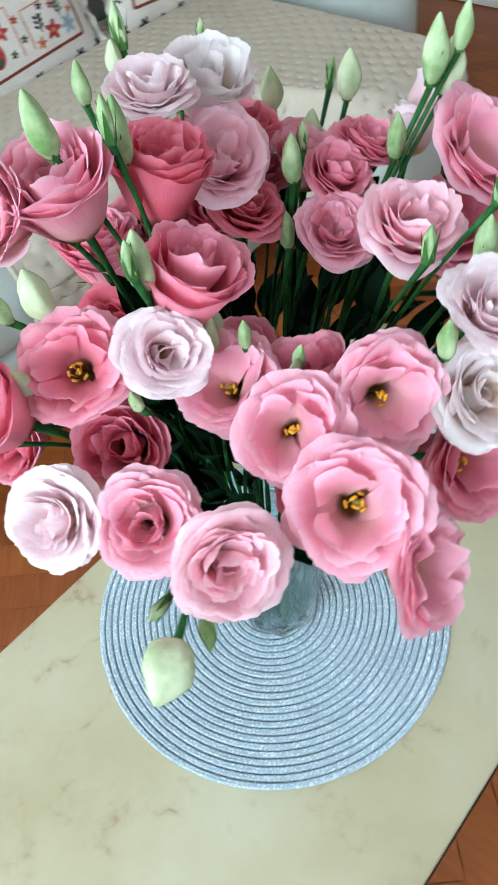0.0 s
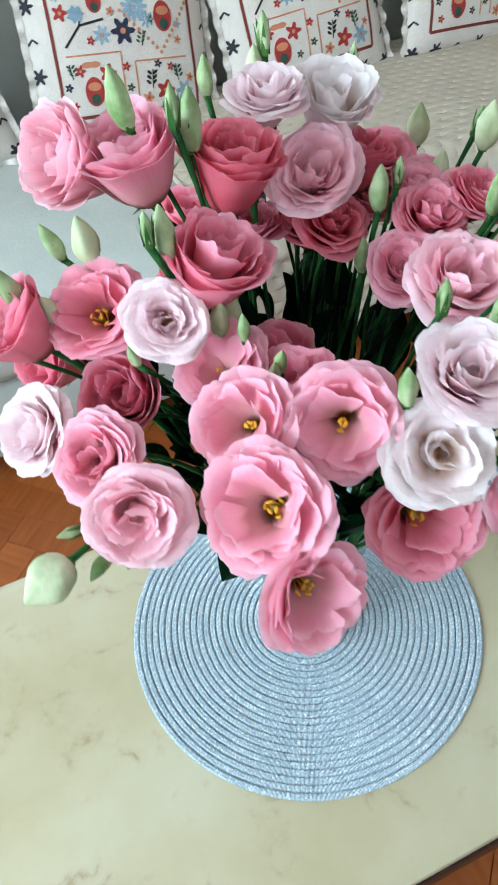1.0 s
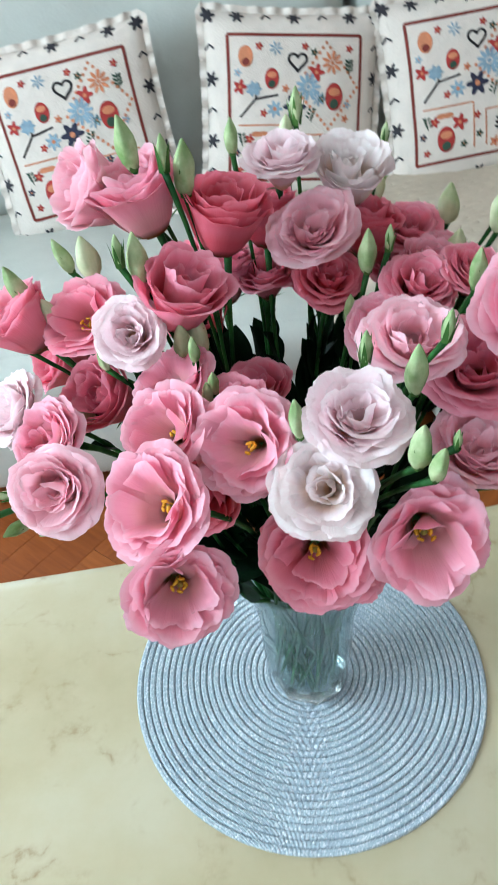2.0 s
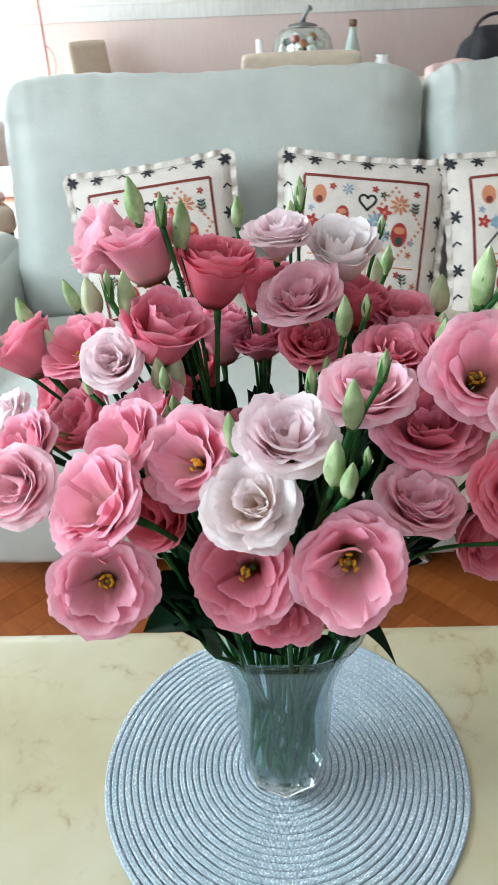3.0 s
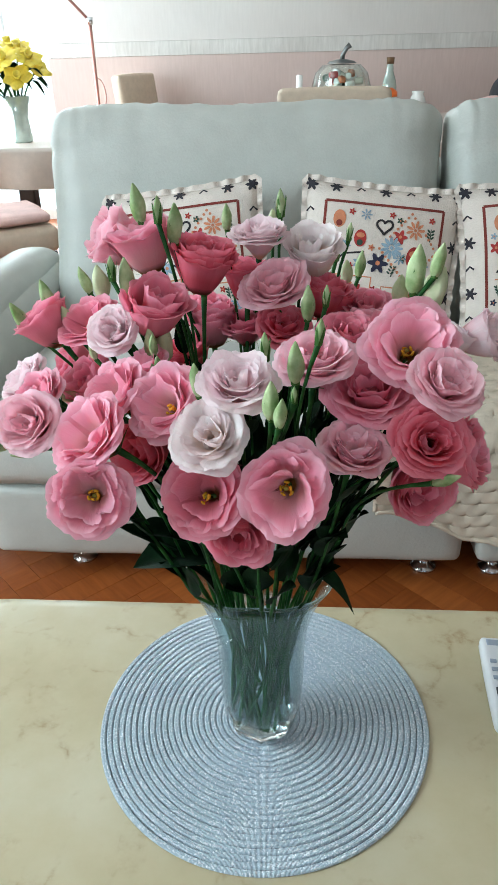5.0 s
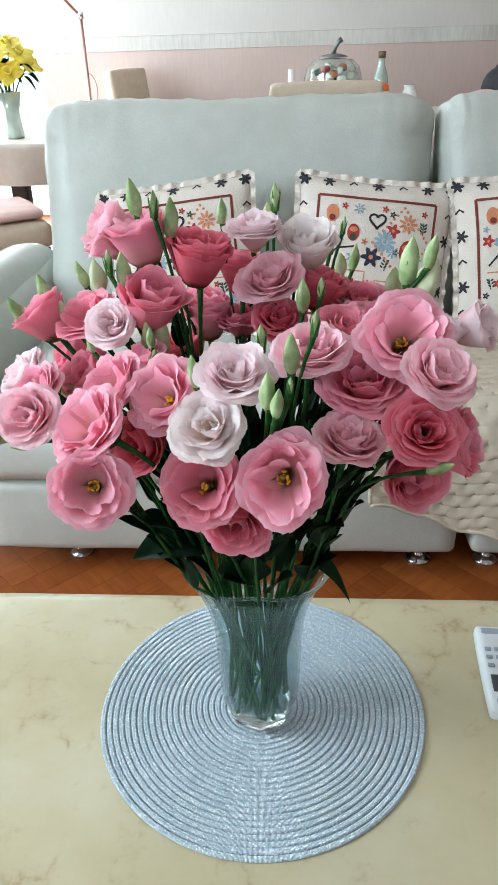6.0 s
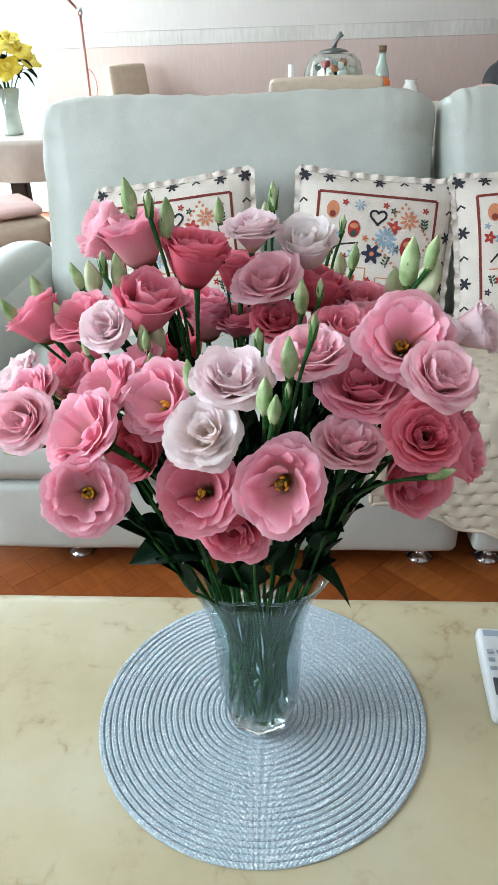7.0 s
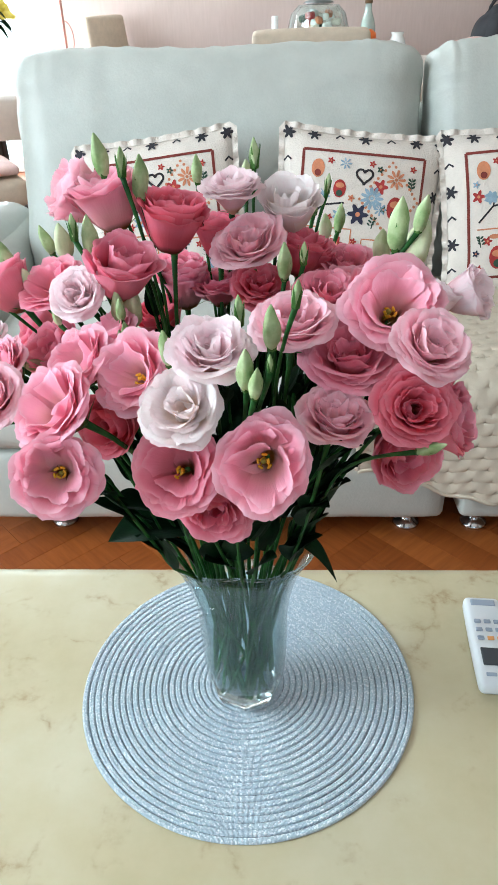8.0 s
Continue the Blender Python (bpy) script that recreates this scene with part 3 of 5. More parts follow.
for x, y in ((-0.507, 0.875), (0.346, 0.865), (0.51, 0.865), (1.27, 0.875), (-0.80, 0.90), (-0.80, 1.68), (1.43, 1.68), (1.43, 0.9)):
    bm = lathe([(0.0, 0.0), (0.030, 0.0), (0.033, 0.004), (0.031, 0.010), (0.017, 0.018), (0.012, 0.026), (0.012, 0.10), (0.0, 0.10)], 28)
    bm.transform(Matrix.Translation((x, y, 0.0)))
    part("foot", bm, CHROME, SOFA, "round chrome foot")


def quilt():
    """A quilted throw over the second seat and the footrest, hanging down in front, with scale-shaped puffs."""
    def fn(u, v):
        x = 0.20 + 1.02 * u
        front = 0.735 - 0.25 * (1 / (1 + math.exp(-(x - 0.90) * 40)))
        run = v * (1.33 - front + 0.262 - 0.085 * math.exp(-(u * 1.02 / 0.16) ** 2))
        top = 1.33 - front
        puffx, puffy = (x + 0.15 * run + 0.012 * math.sin(run * 13 + x * 4)) / 0.040, (run + 0.028 * math.sin(x * 9 + 1.2)) / 0.029
        row = math.floor(puffy)
        lift = 0.0
        for back in (0, 1):
            cx = (puffx + 0.5 * ((row - back) % 2)) % 1 - 0.5
            d = math.hypot(cx * 0.040, (puffy - row + back) * 0.029) / 0.033
            if d < 1:
                lift = 0.013 * (1 - d ** 4) ** 0.5 * (0.40 + 0.60 * d)
                break
        lift *= 0.55 + 0.45 * min(1.0, max(0.0, (run - top + 0.30) / 0.25))
        lift += 0.0025 * noise.noise(Vector((x * 9, run * 9, 2)))
        soft = 0.05
        hem = 0.006 * math.sin(x * 60)
        if run < top - soft:
            return Vector((x, 1.33 - run, 0.456 + lift + 0.02 * math.sin(run * 3.1)))
        if run < top + soft:
            a = (run - top + soft) / (2 * soft) * math.pi / 2
            rr = soft * 4 / math.pi
            base = Vector((x, front + rr - rr * math.sin(a) - 0.012, 0.456 - rr + rr * math.cos(a) + 0.02 * math.sin((top - soft) * 3.1) * math.cos(a)))
            return base + Vector((0, -math.sin(a), math.cos(a))) * lift
        z = 0.456 - 0.0637 - (run - top - soft)
        return Vector((x, front - 0.014 - lift - 0.010 * math.sin(x * 14), z + hem * ((0.456 - z) / 0.36)))
    bm = sheet(fn, 380, 330)
    ob = part("quilted_throw", bm, QUILT)
    thick = ob.modifiers.new("padding", "SOLIDIFY")
    thick.thickness, thick.offset = 0.006, -1
    hem = [fn(i / 120, 1.0) + Vector((0, -0.004, 0)) for i in range(121)]
    part("edge_binding", tube(hem, 0.0055, 8), QUILT, ob, "rolled cream hem")
    side = [fn(0.0, i / 120) + Vector((0, -0.002, 0.003)) for i in range(121)]
    part("edge_binding", tube(side, 0.0055, 8), QUILT, ob, "rolled cream hem")
    return tagged(ob, "cream quilted throw with stitched scales over the sofa seat", "throw blanket")


quilt()


# ---- printed cushions ----
HALF = 0.205


def cushion_front(u, v, lift=0.0):
    """The place on a cushion's front; u and v from -1 to 1."""
    thick = 0.062 * (max(0.0, 1 - abs(u) ** 2.6) * max(0.0, 1 - abs(v) ** 2.6)) ** 0.55
    pull = 1 - 0.05 * (1 - v * v) * abs(u) ** 3
    pull2 = 1 - 0.05 * (1 - u * u) * abs(v) ** 3
    wr = 0.003 * noise.noise(Vector((u * 3, v * 3, 1.7)))
    return Vector((u * HALF * pull, -(thick + wr) - lift, v * HALF * pull2))


def blob(outline, mat_key, name, ob, lift=0.0014):
    """A printed motif, laid on the front of the cushion from an outline round its middle."""
    bm = bmesh.new()
    mid = [sum(p[i] for p in outline) / len(outline) for i in (0, 1)]
    c = bm.verts.new(cushion_front(mid[0], mid[1], lift))
    ring = [bm.verts.new(cushion_front(u, v, lift)) for u, v in outline]
    for a, b in zip(ring, ring[1:] + ring[:1]):
        bm.faces.new((c, a, b))
    return part(name, bm, INK[mat_key], ob)


def oval(u, v, ru, rv, n=14, wave=0.0, k=0, turn=0.0):
    out = []
    for i in range(n):
        a = 2 * math.pi * i / n
        s = 1 + wave * math.cos(k * a)
        x, y = ru * s * math.cos(a), rv * s * math.sin(a)
        out.append((u + x * math.cos(turn) - y * math.sin(turn), v + x * math.sin(turn) + y * math.cos(turn)))
    return out


def stroke(points, width, mat_key, name, ob, lift=0.0012):
    """A printed line along points."""
    bm = bmesh.new()
    fine = []
    for (a, b), (c, d) in zip(points, points[1:]):
        n = max(1, int(math.hypot(c - a, d - b) / 0.07))
        fine += [(a + (c - a) * i / n, b + (d - b) * i / n) for i in range(n)]
    fine.append(points[-1])
    rows = []
    for i, (u, v) in enumerate(fine):
        a, b = fine[max(0, i - 1)], fine[min(len(fine) - 1, i + 1)]
        dx, dy = b[0] - a[0], b[1] - a[1]
        ln = math.hypot(dx, dy) or 1
        px, py = -dy / ln * width / 2, dx / ln * width / 2
        rows.append((bm.verts.new(cushion_front(u + px, v + py, lift)), bm.verts.new(cushion_front(u - px, v - py, lift))))
    for (a, b), (c, d) in zip(rows, rows[1:]):
        bm.faces.new((a, b, d, c))
    return part(name, bm, INK[mat_key], ob)


def flower_print(u, v, r, key, ob, k=5):
    blob(oval(u, v, r, r, 30, 0.35, k), key, "printed_flower", ob)
    blob(oval(u, v, r * 0.3, r * 0.3, 8), "orange" if key != "orange" else "red", "printed_dot", ob, 0.0022)


def burst(u, v, r, key, ob, k=9):
    """A printed flower of thin rays round a dot."""
    for i in range(k):
        a = 2 * math.pi * i / k
        blob(oval(u + 0.62 * r * math.cos(a), v + 0.62 * r * math.sin(a), r * 0.40, r * 0.15, 8, 0, 0, a), key, "printed_ray", ob)
    blob(oval(u, v, r * 0.17, r * 0.17, 8), key, "printed_dot", ob)


def sprig(u, v, s, key, ob, lean=0.0):
    stroke([(u, v - s), (u + lean * s, v + s)], 0.012, key, "printed_stalk", ob)
    for i in (-1, 0, 1):
        for side in (-1, 1):
            blob(oval(u + lean * s * i * 0.5 + side * s * 0.35, v + s * 0.5 * i + s * 0.2, s * 0.34, s * 0.16, 10, 0, 0, side * 0.7), key, "printed_leaf", ob)


def plump(u, v, s, key, ob):
    """A plain rounded motif with a paler middle."""
    blob(oval(u, v, s * 0.72, s, 18), key, "printed_oval", ob)
    blob(oval(u, v + s * 0.35, s * 0.5, s * 0.3, 12), "orange", "printed_dot", ob, 0.0022)
    blob(oval(u, v - s * 0.5, s * 0.36, s * 0.36, 12), "green" if key == "red" else "brown", "printed_dot", ob, 0.0022)


def cushion():
    ob = thing("cushion", (0, 0, 0), "white square cushion printed with a red frame and flowers", "cushion", "cushions on the sofa")

    bm = bmesh.new()
    sheet(lambda u, v: cushion_front(u * 2 - 1, v * 2 - 1), 36, 36, bm)
    sheet(lambda u, v: Vector((1, -1, 1)) * cushion_front(1 - u * 2, v * 2 - 1), 24, 24, bm)
    bmesh.ops.remove_doubles(bm, verts=bm.verts[:], dist=1e-5)
    part("cover", bm, CLOTH, ob)
    # ruffle round the edge
    def ruff(u, v):
        p = u * 4
        side, f = int(p) % 4, p - int(p)
        a = f * 2 - 1
        q = [(a, 1), (1, -a), (-a, -1), (-1, a)][side]
        o = [(0, 1), (1, 0), (0, -1), (-1, 0)][side]
        base = cushion_front(q[0] * 0.99, q[1] * 0.99)
        w = 0.014 * v
        return base + Vector((o[0] * w, 0.006 * v * math.sin(u * 4 * 60) + 0.002 * math.sin(u * 300), o[1] * w))
    part("ruffle", sheet(ruff, 480, 2), CLOTH, ob)
    f = 0.74
    for a, b in (((-f, f), (f, f)), ((f, f), (f, -f)), ((f, -f), (-f, -f)), ((-f, -f), (-f, f))):
        stroke([a, b], 0.035, "brown", "printed_frame", ob)
    for i in range(7):
        p = -0.93 + i * 0.31
        for u, v in ((p, 0.94), (p, -0.94), (-0.94, p), (0.94, p)):
            if (i + (u == p)) % 2 == 0 or abs(p) > 0.8:
                blob(oval(u, v, 0.060, 0.060, 30, 0.45, 6), "dark", "printed_flower", ob)
            else:
                stroke([(u - 0.05, v - 0.025), (u, v + 0.025), (u + 0.05, v - 0.015)], 0.024, "dark", "printed_leaf", ob)
    plump(-0.55, 0.52, 0.11, "orange", ob)
    plump(-0.27, 0.30, 0.105, "red", ob)
    burst(-0.22, 0.60, 0.075, "blue", ob, 7)
    blob(oval(-0.47, 0.20, 0.08, 0.07, 18, 0.25, 7), "blue", "printed_cloud", ob)
    heart = [(0.015 + 0.0062 * 16 * math.sin(t) ** 3, 0.47 + 0.0062 * (13 * math.cos(t) - 5 * math.cos(2 * t) - 2 * math.cos(3 * t) - math.cos(4 * t))) for t in np.linspace(0, 2 * math.pi, 26)]
    stroke(heart, 0.028, "black", "printed_heart", ob)
    dia = [(0.34, 0.66), (0.70, 0.22), (0.36, -0.20), (-0.02, 0.20), (0.34, 0.66)]
    for (a, b), (c, d) in zip(dia, dia[1:]):
        for i in range(9):
            blob(oval(a + (c - a) * i / 9, b + (d - b) * i / 9, 0.019, 0.019, 7), "orange", "printed_dot", ob)
    burst(0.40, 0.46, 0.12, "orange", ob)
    flower_print(0.22, 0.36, 0.07, "red", ob)
    burst(0.13, 0.22, 0.14, "blue", ob, 11)
    burst(0.24, 0.10, 0.08, "blue", ob, 8)
    plump(0.42, 0.12, 0.14, "red", ob)
    flower_print(-0.02, 0.02, 0.10, "navy", ob, 6)
    sprig(0.60, 0.42, 0.08, "green", ob)
    sprig(0.16, -0.06, 0.07, "green", ob, 0.4)
    stroke([(-0.62, -0.08), (-0.45, 0.10), (-0.20, 0.14)], 0.022, "black", "printed_branch", ob)
    stroke([(-0.45, 0.10), (-0.42, 0.22)], 0.018, "black", "printed_branch", ob)
    flower_print(-0.62, 0.22, 0.06, "red", ob)
    flower_print(-0.24, 0.0, 0.07, "blue", ob, 7)
    stroke([(-0.64, -0.16), (-0.08, -0.16), (-0.08, -0.64)], 0.016, "orange", "printed_line", ob)
    stroke([(0.06, -0.64), (0.06, -0.26), (0.64, -0.26)], 0.016, "orange", "printed_line", ob)
    plump(-0.40, -0.50, 0.14, "red", ob)
    flower_print(-0.24, -0.34, 0.07, "red", ob)
    flower_print(-0.52, -0.30, 0.045, "red", ob)
    sprig(-0.60, -0.30, 0.07, "green", ob, -0.3)
    blob(oval(-0.40, -0.25, 0.07, 0.04, 18, 0.4, 2), "orange", "printed_bow", ob)
    sprig(0.22, -0.44, 0.09, "black", ob, 0.2)
    sprig(0.52, -0.40, 0.08, "green", ob, -0.2)
    flower_print(0.36, -0.56, 0.08, "red", ob)
    flower_print(0.58, -0.58, 0.08, "blue", ob, 6)
    flower_print(0.16, -0.62, 0.05, "orange", ob)
    for u, v, key in ((-0.64, 0.36, "blue"), (-0.12, 0.20, "orange"), (0.10, 0.62, "red"), (0.20, 0.56, "green"), (0.60, 0.60, "red"), (0.58, 0.04, "blue"), (0.56, -0.10, "orange"),
                      (-0.66, -0.44, "navy"), (-0.20, -0.58, "green"), (-0.62, -0.62, "red"), (0.44, -0.34, "red"), (0.66, -0.46, "orange"), (0.30, -0.30, "navy"), (-0.04, -0.30, "red"),
                      (-0.02, -0.50, "green"), (-0.40, 0.62, "red"), (0.28, 0.10, "green"), (-0.36, -0.04, "red")):
        flower_print(u, v, 0.034, key, ob, 5)
    return ob


first = cushion()
first.matrix_world = pose(0.232, 1.318, 0.626, -20, 6.5, 0)
copy_thing(first, pose(-0.258, 1.318, 0.626, -20, -7, 0))
copy_thing(first, pose(0.655, 1.312, 0.632, -20, -4, 0))
copy_thing(first, pose(1.115, 1.300, 0.632, -22, 5, 3))


# ---- the bunch of lisianthus ----
def petal(rnd, r, end, height, reach, half, turn, curl, ruffle, bell, deep, nu=26, nv=14):
    """One petal of a bloom of radius r. It starts at the throat, `height` below the rim, and ends at `reach` * r from the axis
    and `end` * r above the rim's plane; curl bends its margin outwards (plus) or inwards (minus); a low bell and deep make a cup, high ones a dish."""
    k1, k2, p1, p2 = rnd.uniform(2.0, 3.4), rnd.uniform(6, 9), rnd.random() * 6.3, rnd.random() * 6.3
    seed = rnd.random() * 50
    notch = rnd.uniform(0.0, 0.05) * (rnd.random() < 0.5)
    frilled = rnd.uniform(0.5, 1.5)

    def fn(u, v):
        d = (u - 0.5) * 2
        s = v * (1 - 0.13 * abs(d) ** 3.4 - notch * math.exp(-(d / 0.2) ** 2) - 0.018 * noise.noise(Vector((d * 8, seed, 0))) - 0.010 * noise.noise(Vector((d * 21, seed, 5))))
        s = min(1.0, s)
        a = turn + d * half * (0.62 + 0.38 * math.sin(min(1.0, s * 1.3) * math.pi / 2))
        rho = r * (0.09 + (reach - 0.09) * s ** bell)
        z = -height * r * (1 - s) ** deep + end * r * s
        # the lip rolls outwards or closes over the middle
        z -= max(0.0, curl) * r * s ** 7 * 0.42
        rho += max(0.0, curl) * r * s ** 5 * 0.34
        if curl < 0:
            rho *= 1 + curl * max(0.0, s - 0.5) ** 1.5 * 1.6
        edge = s ** 2.4
        z += ruffle * r * edge * (0.55 * math.sin(k1 * d * 1.5 + p1) + 0.16 * math.sin(k2 * d + p2) * edge)
        z += ruffle * r * 0.7 * noise.noise(Vector((d * 1.4 + seed, s * 1.6, seed))) * s
        # one side of each petal lies under its neighbour
        rho += r * s * (0.040 * d + 0.50 * ruffle * edge * math.sin(k1 * d * 1.4 + p2))
        frill = r * edge * edge * (0.014 * math.sin(d * 12 + p1) + 0.024 * noise.noise(Vector((d * 10, seed, 3))) + 0.009 * math.sin(d * 27 + p2))
        rho += frill
        return Vector((rho * math.cos(a), rho * math.sin(a), z + frill * frilled))
    return sheet(fn, nu, nv)


LAYERS = {
    # petals, reach, end, height, half angle, curl, ruffle, bell, deep
    "open": [(5, 0.97, 0.00, 0.86, 1.00, 0.18, 0.14, 0.95, 1.75), (5, 0.93, 0.11, 0.85, 0.98, 0.13, 0.14, 0.90, 1.65), (5, 0.86, 0.19, 0.84, 0.92, 0.09, 0.15, 0.86, 1.6),
             (4, 0.77, 0.25, 0.83, 0.92, 0.05, 0.16, 0.84, 1.6), (3, 0.64, 0.28, 0.82, 0.80, 0.02, 0.17, 0.84, 1.6)],
    "rose": [(5, 0.96, 0.00, 0.90, 1.00, 0.24, 0.11, 0.76, 1.7), (5, 0.90, 0.10, 0.84, 1.00, 0.18, 0.11, 0.72, 1.6), (5, 0.82, 0.18, 0.76, 1.00, 0.12, 0.11, 0.70, 1.6),
             (4, 0.72, 0.24, 0.68, 1.00, 0.06, 0.12, 0.68, 1.6), (4, 0.60, 0.27, 0.60, 1.00, -0.02, 0.13, 0.66, 1.6), (3, 0.46, 0.26, 0.52, 1.05, -0.10, 0.15, 0.66, 1.6),
             (3, 0.32, 0.22, 0.46, 1.10, -0.15, 0.16, 0.66, 1.6)],
    "cup": [(5, 0.84, 0.22, 1.06, 1.02, 0.22, 0.11, 0.44, 1.2), (5, 0.77, 0.31, 1.00, 1.02, 0.15, 0.11, 0.48, 1.25), (4, 0.68, 0.36, 0.96, 1.02, 0.06, 0.12, 0.48, 1.3),
            (3, 0.53, 0.35, 0.86, 1.05, -0.08, 0.14, 0.50, 1.4), (3, 0.36, 0.30, 0.76, 1.1, -0.14, 0.15, 0.52, 1.4)],
}

# place, the way it faces, radius in cm, colour, form
BLOOMS = [
    ((-0.021, -0.186, 0.924), (-0.10, -0.70, 0.70), 2.75, "white", "rose"),
    ((-0.001, -0.174, 0.959), (0.02, -0.42, 0.90), 2.65, "blush", "rose"),
    ((0.030, -0.205, 0.894), (0.02, -0.90, 0.42), 3.05, "pink", "open"),
    ((-0.026, -0.190, 0.880), (-0.16, -0.78, 0.58), 2.95, "rose", "open"),
    ((-0.005, -0.175, 0.832), (0.02, -0.95, 0.10), 2.65, "rose", "cup"),
    ((-0.096, -0.208, 0.888), (0.05, -0.90, 0.42), 2.75, "pink", "open"),
    ((-0.106, -0.172, 0.917), (-0.62, -0.40, 0.62), 2.95, "pink", "open"),
    ((-0.096, -0.130, 0.930), (-0.50, -0.42, 0.72), 2.60, "pink", "open"),
    ((-0.084, -0.138, 0.880), (-0.40, -0.75, 0.10), 2.35, "coral", "cup"),
    ((-0.055, -0.154, 0.932), (-0.38, -0.62, 0.66), 2.85, "pink", "open"),
    ((-0.088, -0.083, 0.926), (-0.42, -0.25, 0.86), 2.50, "pink", "open"),
    ((-0.157, -0.146, 0.913), (-0.25, -0.62, 0.74), 2.65, "pale", "rose"),
    ((-0.165, -0.102, 0.912), (-0.55, -0.50, 0.66), 2.60, "pink", "rose"),
    ((-0.189, -0.064, 0.910), (-0.62, -0.36, 0.68), 2.50, "blush", "rose"),
    ((-0.141, -0.055, 0.908), (-0.50, -0.40, 0.76), 2.55, "rose", "cup"),
    ((-0.176, 0.004, 0.899), (-0.80, -0.15, 0.50), 2.35, "rose", "cup"),
    ((-0.108, -0.068, 0.954), (-0.20, -0.62, 0.76), 2.35, "blush", "rose"),
    ((-0.138, -0.036, 0.950), (-0.35, -0.35, 0.86), 2.65, "rose", "open"),
    ((-0.072, -0.058, 0.978), (0.12, -0.26, 0.95), 2.65, "rose", "cup"),
    ((-0.185, -0.018, 0.952), (-0.55, 0.10, 0.80), 2.50, "rose", "cup"),
    ((-0.133, 0.022, 1.010), (-0.72, -0.20, 0.64), 2.95, "pale", "cup"),
    ((-0.098, 0.002, 1.018), (-0.28, -0.10, 0.95), 2.95, "pink", "cup"),
    ((-0.040, -0.008, 1.004), (0.08, -0.05, 1.0), 2.90, "coral", "cup"),
    ((0.002, 0.041, 1.004), (0.05, -0.22, 0.97), 2.75, "blush", "rose"),
    ((0.049, 0.040, 0.997), (0.05, -0.25, 0.96), 2.70, "white", "cup"),
    ((0.016, 0.005, 0.969), (-0.02, -0.50, 0.86), 3.15, "pale", "rose"),
    ((-0.009, 0.050, 0.972), (0.0, 0.20, 0.95), 2.40, "coral", "cup"),
    ((-0.047, 0.062, 0.935), (-0.1, 0.1, 0.98), 2.75, "rose", "cup"),
    ((-0.012, 0.069, 0.912), (0.0, -0.2, 0.97), 2.65, "rose", "rose"),
    ((0.024, -0.002, 0.935), (0.0, -0.40, 0.90), 2.45, "coral", "rose"),
    ((0.060, 0.030, 0.963), (0.15, -0.05, 0.98), 2.35, "coral", "cup"),
    ((0.101, 0.065, 0.931), (0.10, -0.30, 0.94), 2.60, "rose", "rose"),
    ((0.050, -0.098, 0.946), (0.05, -0.20, 0.97), 3.30, "pale", "rose"),
    ((0.077, -0.030, 0.938), (0.10, -0.40, 0.90), 2.65, "rose", "rose"),
    ((0.090, -0.100, 0.920), (-0.05, -0.30, 0.95), 3.50, "rose", "rose"),
    ((0.078, -0.140, 0.893), (0.10, -0.32, 0.94), 2.85, "pale", "rose"),
    ((0.118, -0.101, 0.956), (0.15, -0.62, 0.76), 3.20, "pink", "open"),
    ((0.139, -0.140, 0.945), (0.35, -0.42, 0.84), 2.85, "pale", "rose"),
    ((0.128, -0.160, 0.908), (0.18, -0.72, 0.66), 2.95, "coral", "rose"),
    ((0.168, -0.130, 0.882), (0.80, -0.35, 0.30), 2.75, "rose", "cup"),
    ((0.135, -0.128, 0.846), (0.30, -0.80, 0.10), 2.75, "rose", "cup"),
    ((0.196, -0.030, 0.937), (0.85, -0.30, 0.45), 2.20, "blush", "cup"),
    ((0.164, -0.028, 0.938), (0.45, 0.10, 0.88), 2.00, "blush", "cup"),
    ((0.100, 0.012, 0.934), (0.15, -0.10, 0.98), 2.30, "pink", "cup"),
    ((-0.061, -0.108, 0.930), (-0.15, 0.10, 0.97), 2.60, "rose", "cup"),
    ((0.046, -0.052, 0.925), (-0.1, -0.35, 0.92), 2.60, "pink", "rose"),
    ((0.115, -0.026, 0.940), (0.15, -0.25, 0.95), 2.55, "rose", "rose"),
    ((-0.046, 0.055, 0.931), (-0.05, 0.0, 1), 2.7, "pink", "cup"),
    ((-0.012, 0.045, 0.92), (0, -0.1, 1), 2.6, "rose", "rose"),
    ((-0.068, 0.03, 0.904), (-0.2, -0.1, 0.97), 2.4, "coral", "cup"),
    ((0.026, 0.03, 0.917), (0, -0.2, 0.97), 2.6, "coral", "rose"),
    ((0.088, 0.05, 0.909), (0.1, -0.2, 0.97), 2.6, "rose", "rose"),
    ((0.068, 0.075, 0.942), (0.1, 0, 1), 2.5, "coral", "cup"),
    ((0.115, 0.03, 0.923), (0.1, -0.2, 0.97), 2.4, "pink", "rose"),
    ((-0.036, -0.04, 0.885), (-0.1, -0.3, 0.94), 2.3, "rose", "cup"),
]

